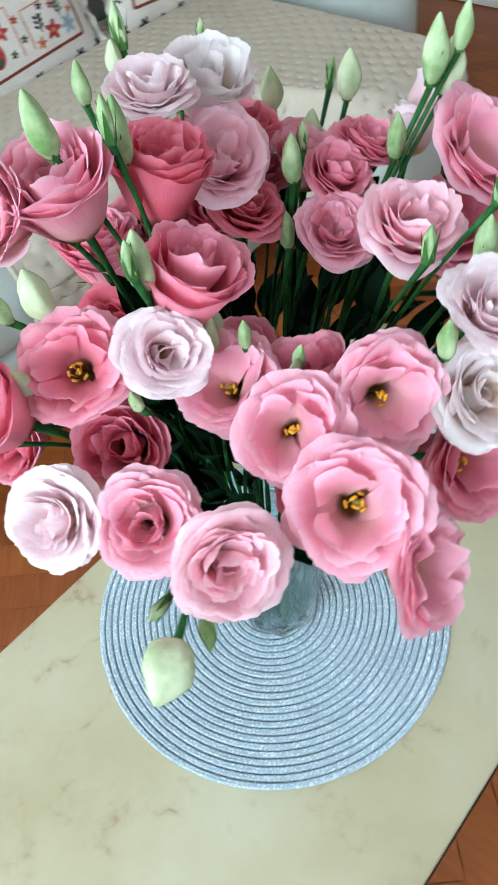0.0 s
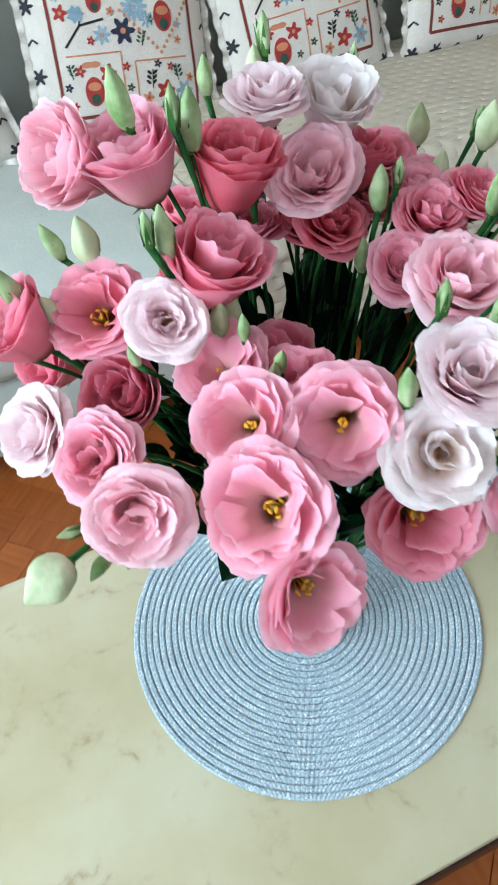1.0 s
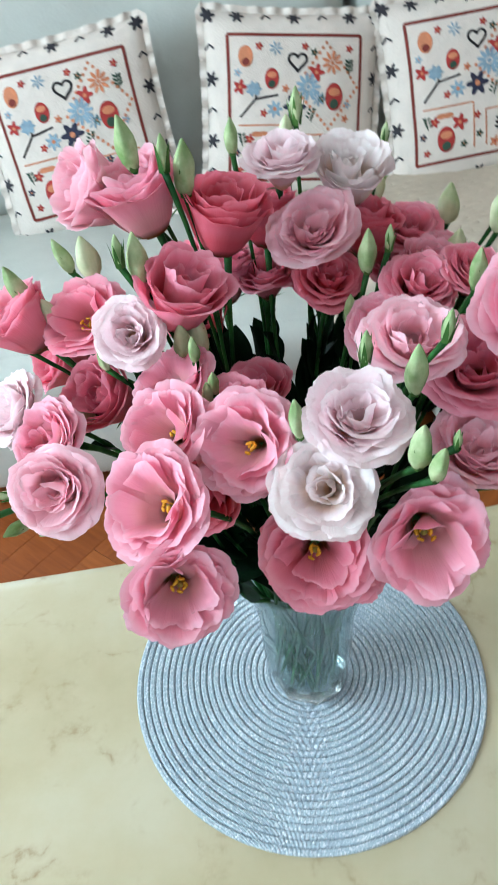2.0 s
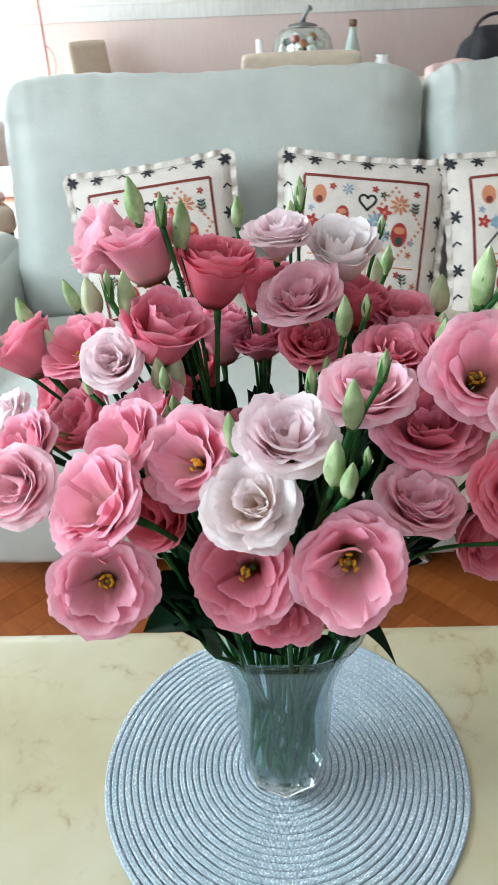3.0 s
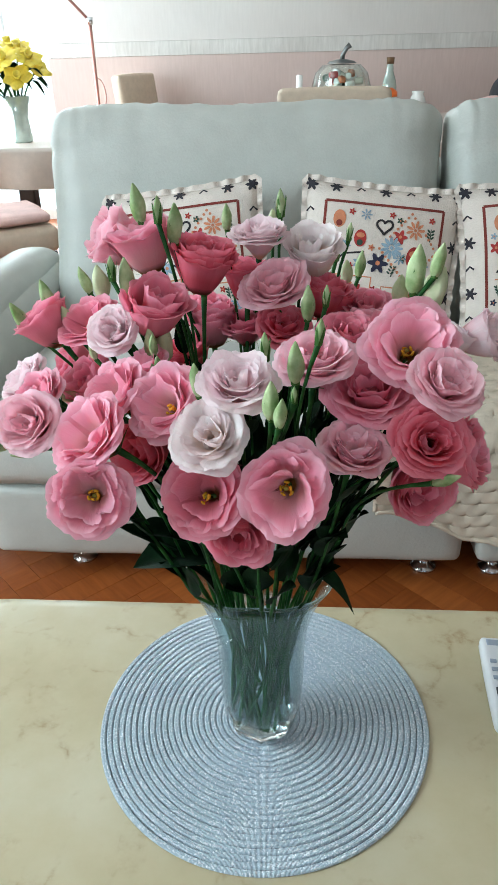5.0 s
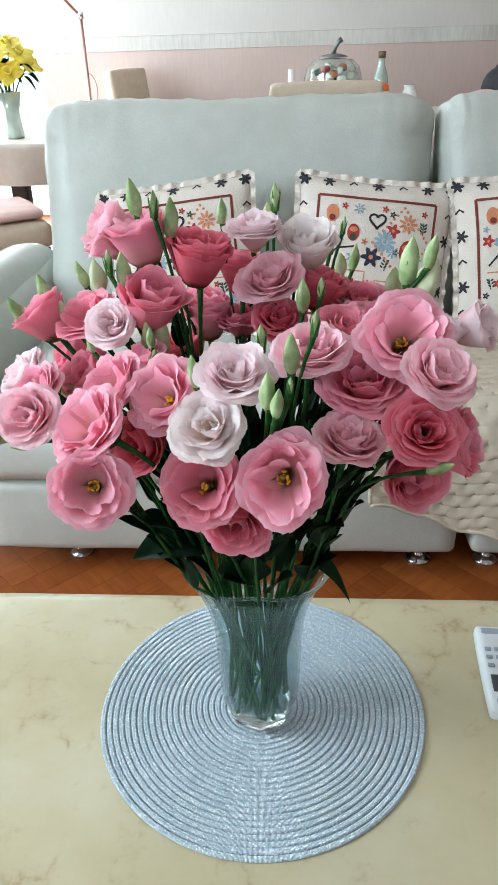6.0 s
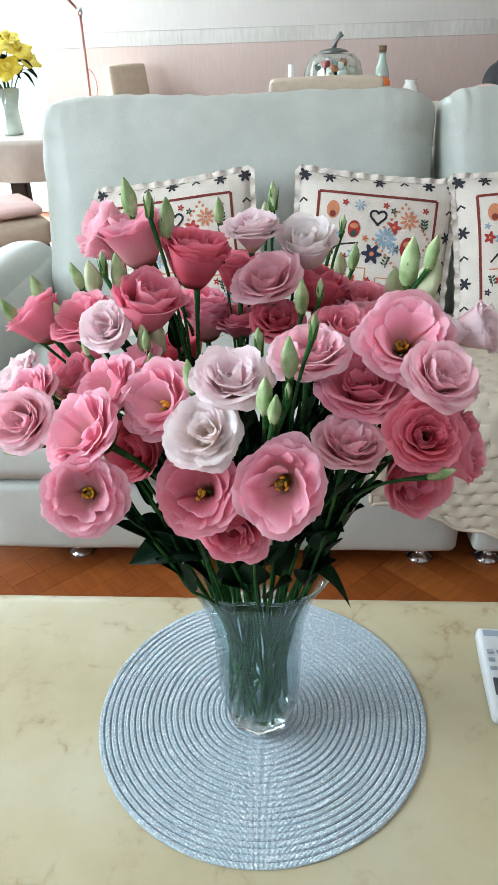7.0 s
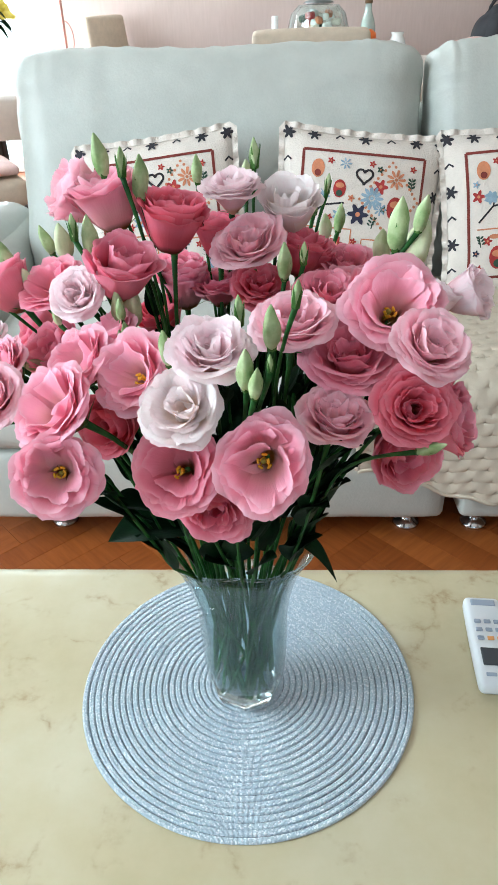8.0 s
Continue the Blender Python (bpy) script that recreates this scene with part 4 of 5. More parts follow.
# tip's middle, size in cm (half length), how green or pale
BUDS = [
    ((-0.094, 0.002, 1.034), 1.75, 0, (-0.15, 0, 1)), ((-0.074, -0.018, 1.033), 1.15, 1, (0.02, 0, 1)), ((-0.063, -0.009, 1.020), 1.80, 0, (0.05, 0, 1)),
    ((-0.028, 0.060, 1.011), 1.3, 0, (0, 0, 1)), ((0.019, 0.080, 1.019), 1.35, 1, (0, 0, 1)), ((0.012, 0.080, 1.004), 1.1, 2, (0, 0, 1)),
    ((-0.145, 0.000, 0.972), 1.35, 0, (-0.3, 0, 1)), ((-0.129, -0.009, 0.973), 1.6, 2, (-0.1, 0, 1)), ((-0.097, -0.049, 0.988), 1.75, 0, (0, 0, 1)),
    ((-0.106, -0.055, 0.997), 1.05, 1, (0, 0, 1)), ((-0.174, -0.014, 0.962), 1.70, 0, (-0.3, 0, 1)), ((-0.195, -0.03, 0.950), 1.5, 0, (-0.5, 0, 1)),
    ((-0.079, -0.066, 0.941), 1.45, 0, (0, -0.1, 1)), ((-0.070, -0.056, 0.936), 1.65, 2, (0.1, 0, 1)), ((-0.069, -0.111, 0.934), 0.95, 0, (0, -0.1, 1)),
    ((-0.029, -0.165, 0.953), 1.3, 0, (-0.1, 0, 1)), ((0.014, -0.128, 0.962), 1.15, 1, (0, 0, 1)), ((0.035, -0.147, 0.958), 1.65, 0, (0, 0, 1)),
    ((0.051, -0.142, 0.978), 1.0, 1, (0.1, 0, 1)), ((0.035, -0.204, 0.961), 0.6, 1, (0, 0, 1)), ((0.021, -0.198, 0.954), 1.5, 0, (0, -0.1, 1)),
    ((0.027, -0.207, 0.950), 1.15, 0, (0.1, -0.1, 1)), ((0.044, -0.020, 0.958), 1.65, 0, (0, 0, 1)), ((0.039, 0.035, 0.974), 1.3, 1, (0, 0, 1)),
    ((0.059, -0.016, 0.963), 1.0, 1, (0.05, 0, 1)), ((0.081, 0.090, 0.953), 1.3, 2, (0, 0, 1)), ((0.097, 0.130, 0.950), 1.5, 0, (0.1, 0, 1)),
    ((0.082, 0.080, 0.993), 0.9, 1, (0.1, 0, 1)), ((0.123, -0.060, 0.996), 2.05, 0, (0.05, 0, 1)), ((0.137, -0.068, 1.005), 1.4, 0, (0.2, 0, 1)),
    ((0.138, -0.062, 0.983), 1.8, 2, (0.3, 0, 1)), ((0.137, -0.172, 0.884), 1.15, 0, (0.9, -0.3, 0.5)), ((-0.152, -0.058, 0.890), 1.3, 2, (-0.7, -0.2, 0.3)),
    ((0.130, 0.068, 0.941), 1.7, 2, (0, 0, 1)), ((0.105, -0.050, 0.952), 1.6, 0, (0, 0, 1)), ((-0.204, -0.150, 0.897), 1.5, 3, (-0.8, -0.35, -0.1)),
    ((-0.180, -0.150, 0.893), 1.1, 0, (-0.5, -0.6, 0.2)), ((-0.187, -0.128, 0.897), 0.9, 1, (-0.7, -0.2, 0.3)), ((-0.073, -0.084, 0.946), 0.95, 0, (0, 0, 1)),
    ((0.146, 0.014, 0.957), 1.75, 2, (0.1, 0, 1)), ((-0.065, -0.110, 0.940), 0.95, 0, (0, -0.2, 1)), ((-0.16, -0.148, 0.888), 1.2, 0, (-0.8, -0.5, 0.0)),
    ((0.071, 0.10, 0.972), 1.2, 1, (0, 0, 1)), ((0.033, -0.023, 0.918), 1.4, 0, (0, 0, 1)), ((0.122, 0.027, 0.925), 1.7, 2, (0.1, 0, 1)),
    ((-0.127, -0.062, 0.933), 0.9, 0, (-0.2, -0.1, 1)), ((-0.157, -0.022, 0.945), 1.3, 2, (-0.3, 0, 1)), ((0.155, 0.035, 0.95), 1.1, 1, (0.2, 0, 1)),
]


def held_in(p):
    """Keeps a point of a stem within the flaring neck of the vase."""
    z = p.z - VASE.z
    if not 0.11 < z < 0.26:
        return p
    lim = float(np.interp(z, (0.11, 0.149, 0.175, 0.197, 0.214, 0.26), (0.040, 0.043, 0.050, 0.058, 0.067, 0.16)))
    dx, dy = p.x - VASE.x, (p.y - VASE.y) / 0.82
    k = min(1.0, lim / max(1e-6, math.hypot(dx, dy)))
    return Vector((VASE.x + dx * k, VASE.y + dy * k * 0.82, p.z))


def stem_line(base, way, rnd):
    """A stem from the bottom of the vase, through its neck, to the base of a bloom."""
    spread = Vector((base.x - VASE.x, base.y - VASE.y, 0))
    a = math.atan2(spread.y, spread.x) + rnd.uniform(-0.5, 0.5)
    far = min(1.0, spread.length / 0.16)
    rr = (0.016 + 0.025 * far) * rnd.uniform(0.75, 1.0)
    neck = Vector((VASE.x + rr * math.cos(a), VASE.y + rr * math.sin(a), TABLE + 0.150))
    b = a + rnd.uniform(-1.5, 1.5)
    rb = 0.036 * rnd.random() ** 0.5
    foot = Vector((VASE.x + rb * math.cos(b), VASE.y + rb * math.sin(b), TABLE + 0.0295))
    dirn = (neck - foot).normalized()
    lower = bezier(foot, foot.lerp(neck, 0.33), foot.lerp(neck, 0.66), neck, 8)
    length = (base - neck).length
    upper = bezier(neck, neck + (dirn + Vector((spread.x, spread.y, 0)) * 1.0).normalized() * length * 0.38, base - way * length * 0.32, base, 14)
    return [held_in(p) for p in lower + upper[1:]]


def sepals(rnd, at, turn, size, n=5, spread=0.5, rise=1.1):
    """Thin pointed sepals round the base of a bloom or bud."""
    bm = bmesh.new()
    for k in range(n):
        a = 2 * math.pi * k / n + rnd.uniform(-0.2, 0.2)
        lean = spread * rnd.uniform(0.7, 1.3)

        def fn(u, v, a=a, lean=lean):
            d = (u - 0.5) * 2
            w = size * 0.13 * (1 - v) ** 0.8 * d
            rho = size * (0.16 + lean * v * (0.8 + 0.2 * v))
            return at + turn @ Vector((rho * math.cos(a) - w * math.sin(a), rho * math.sin(a) + w * math.cos(a), size * v * rise))
        sheet(fn, 2, 5, bm)
    return bm


def leaf_mesh(start, way, length, width, droop, rnd):
    side = way.cross(Vector((0, 0, 1)))
    side = side.normalized() if side.length > 0.01 else Vector((1, 0, 0))
    up = side.cross(way).normalized()
    tw = rnd.uniform(-0.5, 0.5)

    def fn(u, v):
        d = (u - 0.5) * 2
        w = width * math.sin(math.pi * min(1.0, v ** 0.75 * 0.97 + 0.03)) ** 0.9 * d / 2
        c, s = math.cos(tw * v), math.sin(tw * v)
        fold = 0.30 * abs(w) + 0.03 * length * math.sin(v * 5 + tw * 9)
        return start + way * (length * v) + (side * c + up * s) * w + up * (fold + 0.1 * length * v) - Vector((0, 0, 1)) * droop * length * v * v
    return sheet(fn, 6, 12)


STEMS = []
for place, way, cm, tint, form in BLOOMS:
    rnd = random.Random(int(abs(place[0] * 7e4 + place[1] * 3e4 + place[2] * 1e4)))
    n, r = Vector(way).normalized(), cm / 100 * {"cup": 1.10, "open": 1.02, "rose": 0.95}[form]
    n = (n + Vector((rnd.uniform(-0.05, 0.05), rnd.uniform(-0.05, 0.05), 0))).normalized()
    words = {"white": "creamy white", "blush": "white flushed with pink", "pale": "pale pink", "pink": "mid pink", "rose": "rose pink", "coral": "deep coral pink"}[tint]
    shape = {"open": "wide open lisianthus", "rose": "full ruffled lisianthus", "cup": "half-open lisianthus cup"}[form]
    ob = thing("lisianthus", (VASE.x, VASE.y, VASE.z + 0.03), words + " " + shape + " in the vase", "flower", "lisianthus stems in the glass vase")
    here = Vector((VASE.x, VASE.y, VASE.z + 0.03))
    turn = facing(n)
    high = LAYERS[form][0][3]
    mid = Vector(place) - n * r * (0.10 if form != "cup" else 0.30)
    base = mid - n * r * high
    line = stem_line(base, n, rnd)
    STEMS.append((line, ob, here))
    part("stem", tube([p - here for p in line], [0.0020] * 8 + [0.0018] * 4 + [0.0016] * (len(line) - 15) + [0.0017, 0.0019, 0.0028], 7), STEM, ob)
    bm = lathe([(0.0, -0.10), (0.055, -0.09), (0.10, 0.0), (0.13, 0.08), (0.11, 0.09), (0.0, 0.10)], 12)
    bm.transform(Matrix.Translation(base - here) @ turn.to_4x4() @ Matrix.Scale(r, 4))
    bloom = part("bloom", bm, SEPAL, ob, "green calyx under layered petals")
    part("calyx", sepals(rnd, base - here, turn, r * 0.6, 5, 0.85, 0.5), SEPAL, bloom)
    spin = rnd.random() * 6.28
    squash = Matrix.Rotation(spin, 4, "Z") @ Matrix.Diagonal((rnd.uniform(0.92, 1.04), rnd.uniform(0.96, 1.08), 1, 1)) @ pose(0, 0, 0, rnd.uniform(-7, 7), rnd.uniform(-7, 7))
    for ring, (count, reach, end, height, half, curl, ruffle, bell, deep) in enumerate(LAYERS[form]):
        spin += 0.63 + rnd.uniform(-0.2, 0.2)
        # inner rings sit a little off the axis, more so towards the middle
        off = Matrix.Translation((rnd.uniform(-0.024, 0.024) * r * ring, rnd.uniform(-0.024, 0.024) * r * ring, 0)) @ pose(0, 0, 0, rnd.uniform(-3, 3) * ring, rnd.uniform(-3, 3) * ring)
        for k in range(count):
            a = spin + 2 * math.pi * k / count + rnd.uniform(-0.14, 0.14)
            bm = petal(rnd, r, end + rnd.uniform(-0.07, 0.07), height, reach * rnd.uniform(0.94, 1.05), half * rnd.uniform(0.95, 1.08) * (5 / count) ** 0.5,
                       a, curl + rnd.uniform(-0.06, 0.08), ruffle * rnd.uniform(0.7, 1.35), bell, deep)
            bm.transform(Matrix.Translation(mid - here) @ turn.to_4x4() @ squash @ off)
            part("petal", bm, PETAL[tint], bloom)
    if form != "open":
        swirl = rnd.random() * 6
        top = -0.02 if form == "rose" else 0.16

        def heart(u, v):
            a = u * 2 * math.pi
            z = (-0.75 + (0.75 + top) * v) * r
            rho = r * 0.27 * math.sin(min(1.0, 0.25 + v * 0.62) * math.pi) ** 0.7 * (1 + 0.16 * math.sin(3 * a + v * 5 + swirl) + 0.08 * math.sin(5 * a - v * 4))
            return mid - here + turn @ Vector((rho * math.cos(a), rho * math.sin(a), z + 0.05 * r * math.sin(2 * a + swirl) * v))
        part("inner_petal", sheet(heart, 26, 12), PETAL[tint], bloom)
    if form == "open":
        throat = mid - n * r * 0.58
        for k in range(6):
            a, o = k * 1.05 + rnd.random() * 0.4, rnd.uniform(0.02, 0.17) * r
            p0 = throat - n * r * 0.2
            p1 = throat + turn @ Vector((o * math.cos(a), o * math.sin(a), r * rnd.uniform(0.14, 0.36)))
            q = turn @ Vector((-math.sin(a), math.cos(a), 0.3)) * r * 0.062
            bm = tube([p0 - here, p1 - here - n * r * 0.02], 0.0004, 5)
            tube([p1 - q - here, p1 - q * 0.5 - here, p1 + q * 0.5 - here, p1 + q - here], [r * 0.012, r * 0.031, r * 0.031, r * 0.012], 7, bm)
            part("stamen", bm, STAMEN, bloom, "yellow anther")
        bm = tube([throat - n * r * 0.2 - here, throat + n * r * 0.15 - here, throat + n * r * 0.24 - here, throat + n * r * 0.27 - here], [r * 0.05, r * 0.035, r * 0.06, r * 0.02], 9)
        part("pistil", bm, PISTIL, bloom, "dark olive pistil")

# buds branch off the nearest stem
for (x, y, z), cm, hue, way in BUDS:
    rnd = random.Random(int(abs(x * 9e4 + y * 5e4 + z * 1e4)))
    at, n, size = Vector((x, y, z)), Vector(way).normalized(), cm / 100 * 0.92
    line, ob, here = min(STEMS, key=lambda s: (s[0][-1] - (at - n * size * 2)).length + 3 * max(0.0, at.y - s[0][-1].y - 0.012))
    base = at - n * size
    cut = rnd.randint(11, 14)
    joint = line[cut]
    if joint.z > base.z - 0.03:
        joint = line[10]
    gap = (base - joint).length
    d0 = (line[min(cut + 1, len(line) - 1)] - line[cut - 1]).normalized()
    path = bezier(joint, joint + d0 * gap * 0.4, base - (n * 0.7 + Vector(((base.x - VASE.x) * 4, (base.y - VASE.y) * 4.5, 0.35))).normalized() * gap * 0.40, base, 12)
    path = [held_in(p) for p in path]
    part("side_stem", tube([p - here for p in path], [0.0013] * 11 + [0.0015, 0.0021], 6), STEM, ob)
    fat = (0.38, 0.34, 0.50, 0.80)[hue]
    prof = [(0.0, 0.0), (0.5, 0.06), (0.85, 0.35), (1.0, 0.75), (0.92, 1.15), (0.66, 1.5), (0.34, 1.8), (0.12, 1.97), (0.0, 2.0)]
    bm = bmesh.new()
    swirl = rnd.random() * 6

    def shell(u, v):
        k = v * (len(prof) - 1)
        i = min(int(k), len(prof) - 2)
        q, zz = (prof[i][j] + (prof[i + 1][j] - prof[i][j]) * (k - i) for j in (0, 1))
        a = u * 2 * math.pi
        rr = size * fat * q * (1 + 0.11 * math.sin(3 * a + zz * 2.4 + swirl) + 0.05 * math.sin(5 * a - zz * 3))
        return base - here + facing(n) @ Vector((rr * math.cos(a), rr * math.sin(a), size * zz))
    sheet(shell, 18, 20, bm)
    bmesh.ops.remove_doubles(bm, verts=bm.verts[:], dist=1e-6)
    bud = part("bud", bm, (BUD, BUD, BUDWHITE, BUDWHITE)[hue], ob, "closed pale green bud" if hue < 2 else "plump creamy green bud")
    part("calyx", sepals(rnd, base - here - n * size * 0.03, facing(n), size * (1.5 if hue == 1 else 1.05), 5, 0.17), SEPAL, bud)

# leaves along the stems, thickest above the neck, partly standing in for shade there
for k, (line, ob, here) in enumerate(STEMS):
    rnd = random.Random(400 + k)
    for i in (rnd.randint(13, 15), rnd.randint(14, 17), rnd.randint(15, 18), rnd.randint(16, 19), rnd.randint(17, 20), rnd.randint(15, 18), rnd.randint(16, 19)):
        p = line[i]
        d = (line[i + 1] - line[i - 1]).normalized()
        out = Vector((p.x - VASE.x, p.y - VASE.y, 0))
        near = out.length < 0.05
        out = (out.normalized() if out.length > 0.004 else Vector((1, 0, 0)))
        out = Matrix.Rotation(rnd.uniform(-1.9, 1.9), 3, "Z") @ out
        way = (d * rnd.uniform(0.9, 1.6) + out * rnd.uniform(0.3, 0.7)).normalized()
        size = rnd.uniform(0.75, 1.2) * (1.0 if near or i < 17 else 0.7)
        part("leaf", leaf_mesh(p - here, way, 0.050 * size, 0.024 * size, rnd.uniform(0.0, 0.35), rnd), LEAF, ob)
# broad leaves round the neck
for k in range(0, len(STEMS)):
    line, ob, here = STEMS[k]
    rnd = random.Random(900 + k)
    p = next(q for q in line if q.z > 0.685)
    out = Vector((p.x - VASE.x, p.y - VASE.y, 0)).normalized()
    out = Matrix.Rotation(rnd.uniform(-0.8, 0.8), 3, "Z") @ out
    way = (out * rnd.uniform(0.35, 0.75) + Vector((0, 0, 1)) * rnd.uniform(0.7, 1.1)).normalized()
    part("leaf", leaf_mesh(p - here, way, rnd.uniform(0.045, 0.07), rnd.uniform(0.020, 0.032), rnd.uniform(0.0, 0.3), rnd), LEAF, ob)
# two large leaves over the rim
rnd = random.Random(9)
line, ob, here = STEMS[3]
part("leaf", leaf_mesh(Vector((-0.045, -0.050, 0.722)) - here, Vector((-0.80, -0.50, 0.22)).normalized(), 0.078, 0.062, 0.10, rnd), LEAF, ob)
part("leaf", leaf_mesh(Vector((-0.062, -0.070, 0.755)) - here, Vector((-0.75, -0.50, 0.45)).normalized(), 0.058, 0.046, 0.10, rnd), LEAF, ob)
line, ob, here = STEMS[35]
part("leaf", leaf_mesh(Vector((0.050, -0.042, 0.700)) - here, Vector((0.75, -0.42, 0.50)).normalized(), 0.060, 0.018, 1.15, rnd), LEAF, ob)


# ---- dining corner ----
def dining_chair(place, turn, legs_h=0.44):
    ob = thing("dining_chair", place, "beige cloth dining chair with dark wooden legs", "chair", "chairs round the dining table", turn=(0, 0, turn))
    part("seat", box(0.44, 0.44, 0.11, (0, 0, legs_h - 0.06), 0.03, 4, 0.012, 12), CHAIRCLOTH, ob)
    bm = box(0.43, 0.075, 0.56, (0, 0, 0), 0.020, 4, 0.006, 14)
    bm.transform(Matrix.Translation((0, -0.205, legs_h)) @ pose(0, 0, 0, 7))
    part("backrest", bm, CHAIRCLOTH, ob)
    for sx in (-1, 1):
        for sy in (-1, 1):
            part("leg", tube([Vector((sx * 0.185, sy * 0.185, legs_h - 0.06)), Vector((sx * 0.19, sy * 0.19, 0.0))], [0.024, 0.017], 8), DARKWOOD, ob, "dark brown wooden leg")
    return ob


def dining_table():
    ob = thing("dining_table", (-0.15, 3.75, 0), "long dining table behind the sofa", "table")
    part("tabletop", box(2.6, 1.5, 0.04, (0, 0, 0.70), 0.01, 2), DARKWOOD, ob)
    for sx in (-1, 1):
        for sy in (-1, 1):
            part("leg", box(0.08, 0.08, 0.699, (sx * 1.18, sy * 0.62, 0), 0.008, 2), DARKWOOD, ob)

    def cloth(u, v):
        x, y = (u - 0.5) * 3.0, (v - 0.5) * 1.9
        ox, oy = max(0, abs(x) - 1.315), max(0, abs(y) - 0.765)
        drop = max(ox, oy)
        wave = 0.012 * math.sin(x * 21) * (oy > 0) + 0.012 * math.sin(y * 21) * (ox > 0)
        return Vector((math.copysign(min(abs(x), 1.315) + wave * min(1, ox * 9), x), math.copysign(min(abs(y), 0.765) + wave * min(1, oy * 9), y), 0.746 - drop))
    bm = sheet(cloth, 90, 70)
    bm.transform(Matrix.Translation((-0.15, 3.75, 0)))
    tagged(part("tablecloth", bm, CLOTH), "white cloth hanging over the dining table", "tablecloth")


dining_table()
dining_chair((0.155, 2.74, 0), 0)
dining_chair((-1.30, 2.58, 0), -58)
dining_chair((-1.28, 1.66, 0), 80)
dining_chair((-0.86, 4.74, 0), -112)


def glass_jar():
    ob = thing("pumpkin_jar", (0.255, 4.10, 0.747), "ribbed pumpkin-shaped glass jar on the dining table", "jar")
    bm = lathe([(0.0, 0.0), (0.09, 0.0), (0.14, 0.03), (0.168, 0.10), (0.170, 0.18), (0.150, 0.25), (0.11, 0.29), (0.05, 0.295), (0.0, 0.29)], 60, 10, 0.10)
    part("body", bm, JARCLEAR, ob, "clear ribbed glass")
    bm = lathe([(0.0, 0.2985), (0.085, 0.2985), (0.07, 0.309), (0.03, 0.318), (0.0, 0.319)], 40, 10, 0.06)
    lid = part("lid", bm, PLAINMETAL, ob, "grey metal lid")
    part("stalk", tube([Vector((0, 0, 0.315)), Vector((0.006, 0, 0.345)), Vector((0.026, 0, 0.375)), Vector((0.045, 0, 0.39))], [0.016, 0.012, 0.012, 0.016], 10), PLAINMETAL, lid)
    for i in range(44):
        a, r = i * 2.4, 0.02 + 0.098 * ((i * 37 % 10) / 10)
        bm = box(0.052, 0.034, 0.036, (0, 0, 0), 0.012, 3)
        bm.transform(Matrix.Translation((r * math.cos(a), r * math.sin(a), 0.02 + 0.0050 * i)) @ pose(0, 0, 0, 0, i * 17 % 40 - 20, i * 53 % 180))
        part("sweet", bm, (INK["orange"], CERAMIC, INK["green"], CERAMIC, LINEN, INK["red"])[i % 6], ob)


PLAINMETAL = plain("metal_grey", linear(120, 122, 122), 0.4, 0.7, 60, 0.1, 0)
glass_jar()


def bottle():
    ob = thing("bottle", (0.535, 4.15, 0.747), "clear bottle with brown cap and orange label", "bottle")
    part("body", lathe([(0.0, 0.0), (0.040, 0.0), (0.043, 0.008), (0.043, 0.17), (0.036, 0.205), (0.020, 0.25), (0.017, 0.29), (0.0, 0.29)], 30), JARGLASS, ob)
    part("cap", lathe([(0.0, 0.288), (0.021, 0.288), (0.022, 0.322), (0.0, 0.323)], 24), CORK, ob, "brown cap")
    part("wrapper", lathe([(0.0435, 0.06), (0.0442, 0.061), (0.0442, 0.149), (0.0435, 0.15)], 30), ORANGE, ob, "orange label")
    cup = thing("cup", (0.525, 4.03, 0.747), "white cup with an orange lid", "cup")
    part("body", lathe([(0.0, 0.0), (0.036, 0.0), (0.046, 0.02), (0.048, 0.12), (0.044, 0.125), (0.0, 0.125)], 30), CERAMIC, cup)
    part("lid", lathe([(0.0, 0.1255), (0.048, 0.1255), (0.046, 0.15), (0.02, 0.17), (0.0, 0.171)], 30), ORANGE, cup, "orange plastic lid")
    part("handle", tube([Vector((-0.046, 0, 0.10)), Vector((-0.075, 0, 0.10)), Vector((-0.08, 0, 0.06)), Vector((-0.046, 0, 0.04))], 0.006, 8), CERAMIC, cup)
    jug = thing("cream_jug", (0.69, 4.05, 0.747), "small rounded white ceramic jug on the dining table", "jug")
    part("body", lathe([(0.0, 0.0), (0.03, 0.0), (0.05, 0.03), (0.054, 0.07), (0.04, 0.115), (0.030, 0.135), (0.036, 0.15), (0.0, 0.15)], 30), CERAMIC, jug)
    candle = thing("candle", (0.015, 4.12, 0.747), "slim white candle standing on the dining table", "candle")
    part("wax", lathe([(0.0, 0.0), (0.018, 0.0), (0.018, 0.24), (0.012, 0.244), (0.0, 0.244)], 20), CERAMIC, candle)


bottle()


def bag():
    ob = thing("handbag", (1.22, 3.75, 0.747), "slouched black cloth bag on the dining table", "bag")
    bm = box(0.34, 0.2, 0.26, (0, 0, 0), 0.09, 5, 0.02, 16, 0.02, 3)
    part("body", bm, BLACK, ob)
    part("strap", tube(bezier(Vector((-0.12, 0, 0.24)), Vector((-0.10, 0.02, 0.36)), Vector((0.10, 0.02, 0.36)), Vector((0.12, 0, 0.24)), 14), 0.009, 8), BLACK, ob)
    cl = box(0.26, 0.16, 0.14, (0, 0, 0), 0.05, 5, 0.01, 16, 0.03, 8)
    cl.transform(Matrix.Translation((0.99, 3.62, 0.747)))
    tagged(part("folded_cloth", cl, PINKCLOTH), "crumpled pale pink cloth on the dining table", "cloth")


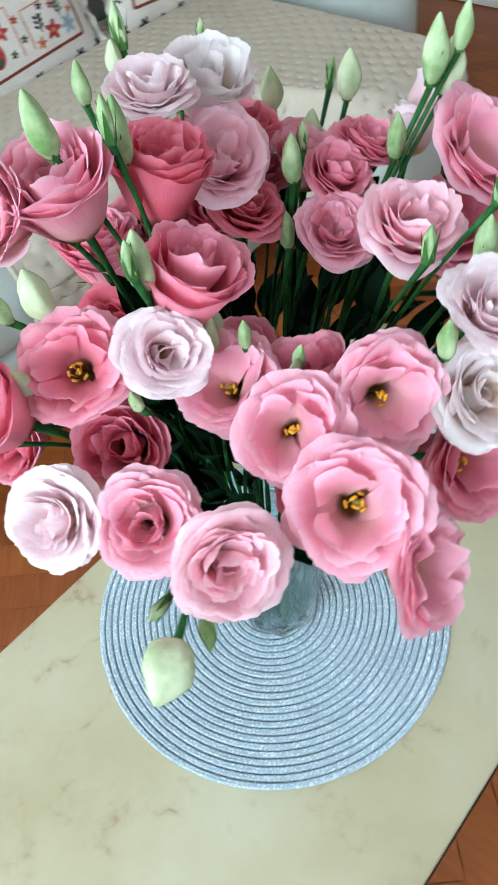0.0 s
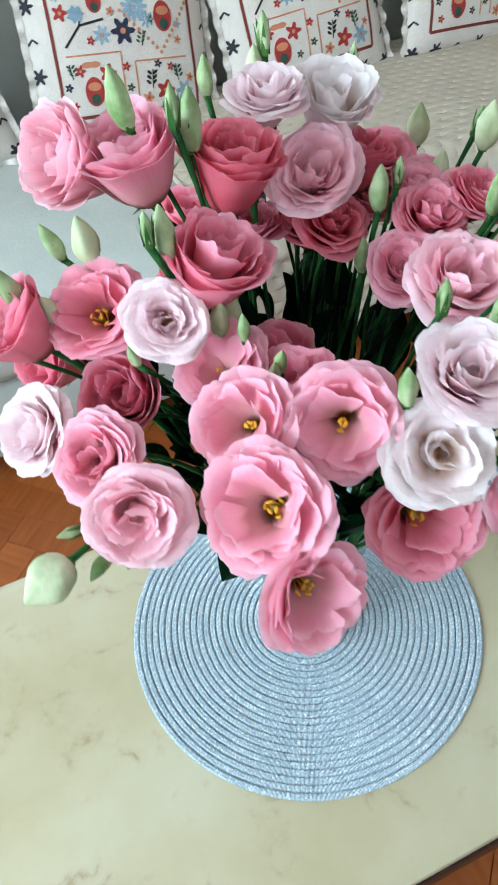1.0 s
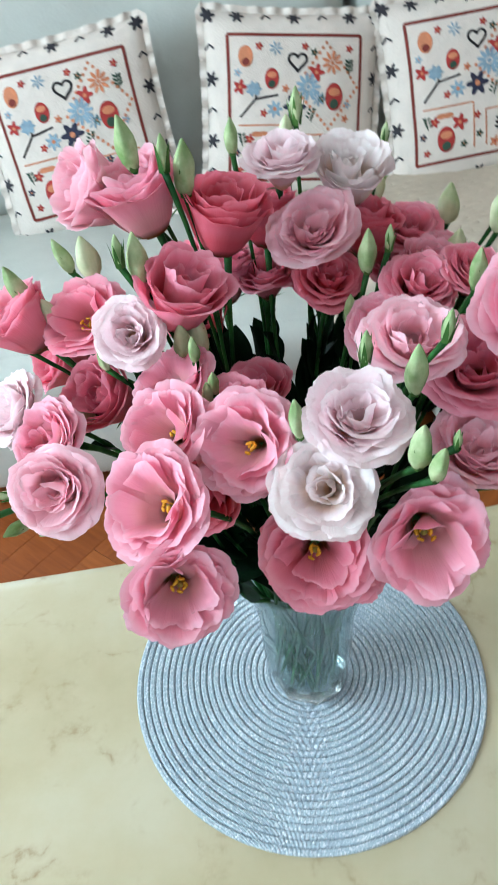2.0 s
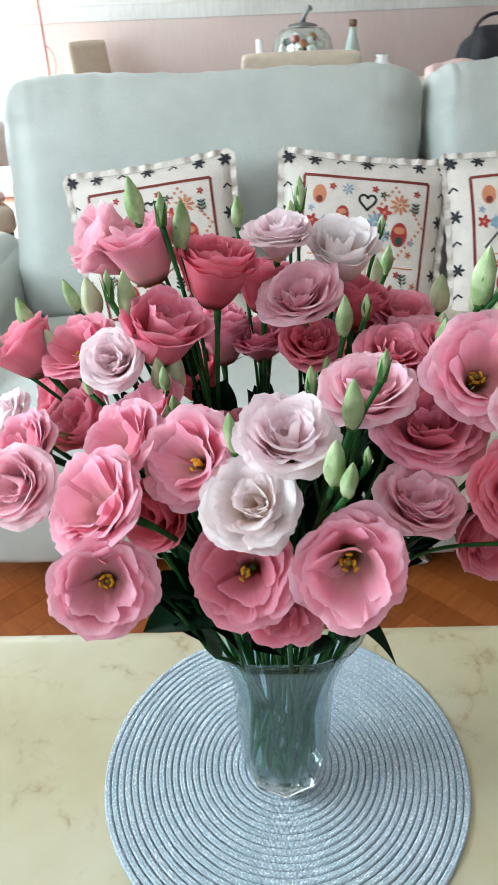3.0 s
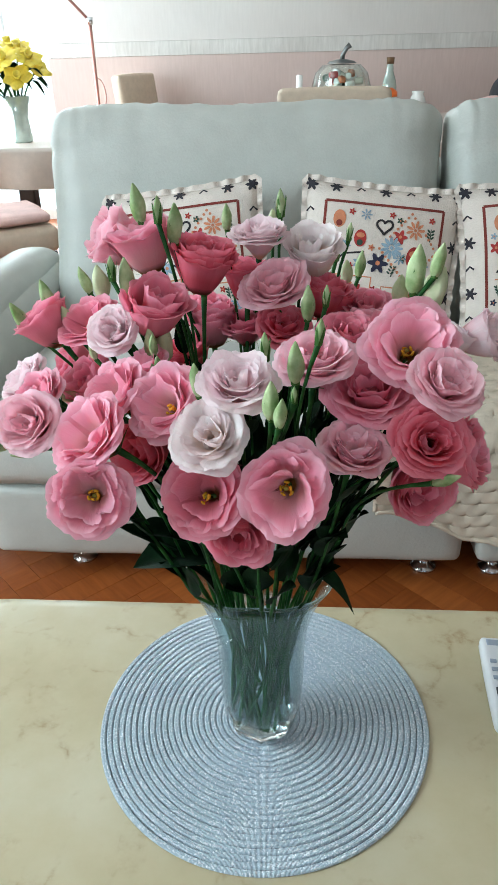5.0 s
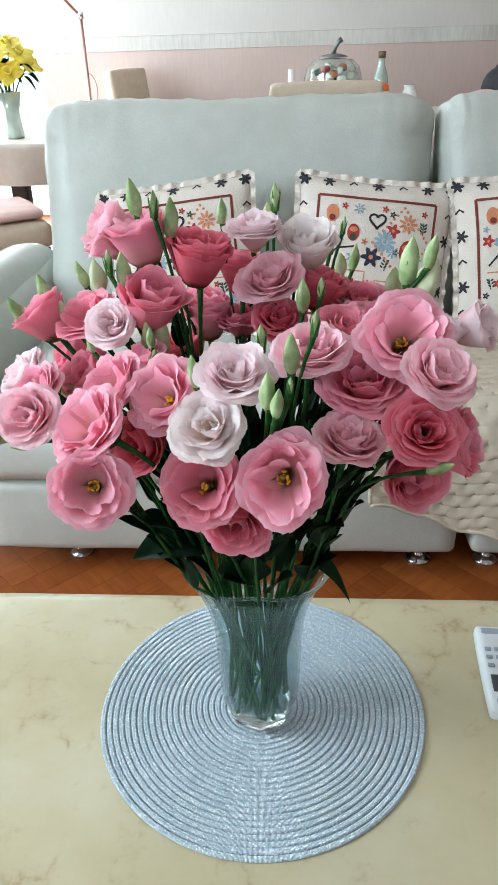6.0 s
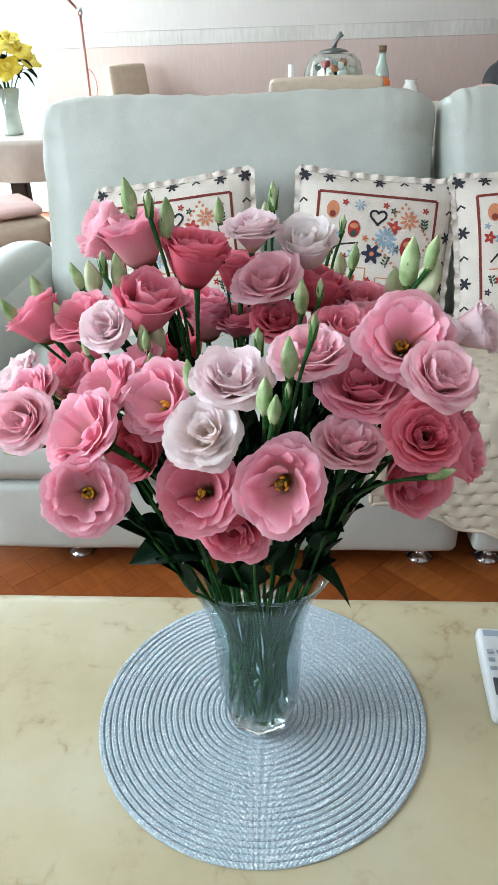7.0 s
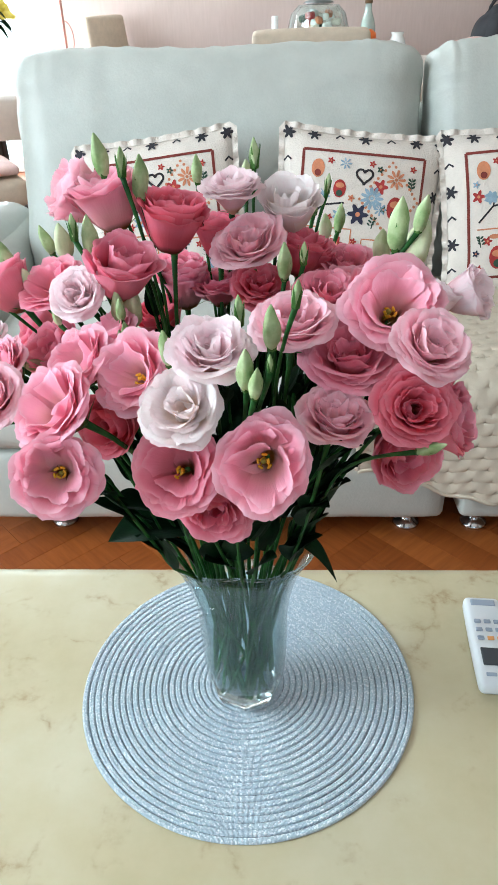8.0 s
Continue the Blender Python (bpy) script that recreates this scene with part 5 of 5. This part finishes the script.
bag()


def arm_lamp():
    ob = thing("floor_lamp", (-1.335, 4.72, 0), "slim jointed rose metal floor lamp by the wall", "lamp")
    part("base", lathe([(0.0, 0.0), (0.13, 0.0), (0.13, 0.012), (0.02, 0.02), (0.0, 0.021)], 32), COPPER, ob)
    part("pole", tube([Vector((0, 0, 0.018)), Vector((0, 0, 1.30))], 0.011, 10), COPPER, ob)
    part("joint", lathe([(0.0, -0.02), (0.022, -0.02), (0.022, 0.02), (0.0, 0.02)], 16), CHROME, ob).location = (0, 0, 1.31)
    part("arm", tube([Vector((0, 0, 1.31)), Vector((-0.22, -0.05, 1.55)), Vector((-0.42, -0.1, 1.62))], 0.009, 10), COPPER, ob)
    part("shade", lathe([(0.02, 0.12), (0.03, 0.12), (0.075, 0.0), (0.07, 0.0)], 28), COPPER, ob).location = (-0.42, -0.1, 1.52)
    part("cable", tube(bezier(Vector((0.012, 0, 0.98)), Vector((0.07, 0, 0.96)), Vector((0.07, 0, 0.80)), Vector((0.012, 0, 0.78)), 12), 0.004, 6), COPPER, ob)


arm_lamp()


def yellow_bunch():
    v = thing("glass_vase", (-1.36, 3.25, 0.747), "clear glass vase with yellow flowers on the white tablecloth", "vase")
    part("glass", lathe([(0.0, 0.0), (0.045, 0.0), (0.05, 0.01), (0.042, 0.12), (0.062, 0.21), (0.060, 0.21), (0.038, 0.12), (0.045, 0.014), (0.0, 0.013)], 32), JARGLASS, v)
    rnd = random.Random(5)
    top = Vector((0, 0, 0.20))
    spots = [(-0.19, -0.02, 0.35), (-0.10, 0.0, 0.41), (-0.06, -0.05, 0.33), (0.04, 0.0, 0.41), (0.10, -0.04, 0.37), (0.05, -0.08, 0.29), (-0.13, -0.05, 0.26), (0.11, 0.03, 0.32),
             (-0.02, 0.05, 0.43), (0.0, -0.09, 0.37), (-0.16, 0.03, 0.31)]
    for x, y, z in spots:
        ob = thing("yellow_flower", (-1.36, 3.25, 0.747), "bright yellow flower with green leaves in the glass vase", "flower", "yellow flowers in the vase")
        tip = Vector((x, y, z))
        part("stem", tube(bezier(Vector((rnd.uniform(-0.02, 0.02), rnd.uniform(-0.02, 0.02), 0.03)), top * 0.9, tip * 0.6 + top * 0.4, tip, 10), 0.004, 6), STEM, ob)
        n = (tip - Vector((0, 0.1, 0.16))).normalized()
        turn = facing(n).to_4x4()
        for k in range(7):
            a = k * 2 * math.pi / 7 + rnd.random()

            def leafy(u, w, a=a):
                s, d = w, (u - 0.5) * 2
                wid = 0.034 * math.sin(math.pi * min(1, s * 0.85 + 0.12)) * d
                r = 0.072 * s
                p = Vector((r * math.cos(a) - wid * math.sin(a), r * math.sin(a) + wid * math.cos(a), 0.035 * s * (1 - 0.5 * s) - 0.006 * d * d))
                return tip + turn.to_3x3() @ p
            part("petal", sheet(leafy, 4, 6), DAFFODIL, ob)
        bm = lathe([(0.008, 0.0), (0.016, 0.014), (0.021, 0.034), (0.018, 0.034), (0.006, 0.004)], 14)
        bm.transform(Matrix.Translation(tip) @ turn)
        part("trumpet", bm, DAFFODIL, ob)
        for k in range(2):
            end = tip + Vector((rnd.uniform(-0.10, 0.10), rnd.uniform(-0.08, 0.05), rnd.uniform(-0.20, -0.06)))
            start = tip * 0.5 + top * 0.5

            def blade(u, w, start=start, end=end):
                m = start.lerp(end, w) + Vector((0, 0, 0.05 * math.sin(w * math.pi)))
                return m + Vector((0.013 * math.sin(math.pi * min(1, w + 0.08)) * (u - 0.5) * 2, 0, 0))
            part("leaf", sheet(blade, 2, 8), LEAF, ob)


yellow_bunch()


def seat_pad():
    bm = box(0.40, 0.40, 0.04, (0, 0, 0), 0.02, 4, 0.008, 12, 0.006, 2)
    ob = part("seat_pad", bm, PINKCLOTH)
    ob.matrix_world = pose(-1.30, 2.58, 0.502, 0, 0, -58)
    tagged(ob, "thin patterned pale pink pad on a dining chair", "seat pad")


seat_pad()


# ---- parquet ----
def parquet():
    ground = box(X1 - X0 + 0.28, Y1 - Y0 + 0.28, 0.1, ((X0 + X1) / 2, (Y0 + Y1) / 2, -0.104), 0.001, 1)
    floor = tagged(part("floor", ground, PARQUET, None, "", False), "glossy orange-brown herringbone parquet floor", "floor", "", "structure")
    long, wide = 0.42, 0.07
    plank = bpy.data.meshes.new("plank")
    bm = box(long - 0.0005, wide - 0.0005, 0.006, (0, 0, -0.004), 0.001, 0)
    bm.to_mesh(plank)
    bm.free()
    plank.materials.append(PARQUET)
    near, far = [], []
    c = math.cos(math.pi / 4)
    for i in range(-40, 110):
        for j in range(-12, 20):
            for side in (0, 1):
                # herringbone: steps of one board's width
                if side == 0:
                    px, py, a = i * wide + j * long * 0 + long / 2, i * wide + wide / 2, 0.0
                else:
                    px, py, a = i * wide + wide / 2 + long * 0, i * wide + wide + long / 2, math.pi / 2
                px += j * long
                py -= j * long
                x, y = (px - py) * c, (px + py) * c - 1.2
                if not (X0 + 0.2 < x < X1 - 0.2 and -0.6 < y < Y1 - 0.2):
                    continue
                (near if (-1.0 < x < 1.6 and 0.15 < y < 1.05) else far).append((x, y, a + math.pi / 4))
    near.sort(key=lambda q: abs(q[0] - 0.2) + abs(q[1] - 0.6))
    for x, y, a in near[:300]:
        ob = new("plank", plank)
        ob.parent = floor
        ob.matrix_basis = Matrix.Translation((x, y, 0.0)) @ Matrix.Rotation(a, 4, "Z")
    rest = bmesh.new()
    for x, y, a in near[300:] + far:
        m = Matrix.Translation((x, y, -0.001)) @ Matrix.Rotation(a, 4, "Z") @ Matrix.Diagonal((long - 0.0015, wide - 0.0015, 0.006, 1))
        vs = [rest.verts.new(m @ Vector(p)) for p in ((-0.5, -0.5, 0.5), (0.5, -0.5, 0.5), (0.5, 0.5, 0.5), (-0.5, 0.5, 0.5))]
        rest.faces.new(vs)
    ob = part("far_planks", rest, PARQUET, floor, "", False)
    ob["kind"] = "stuff"


parquet()
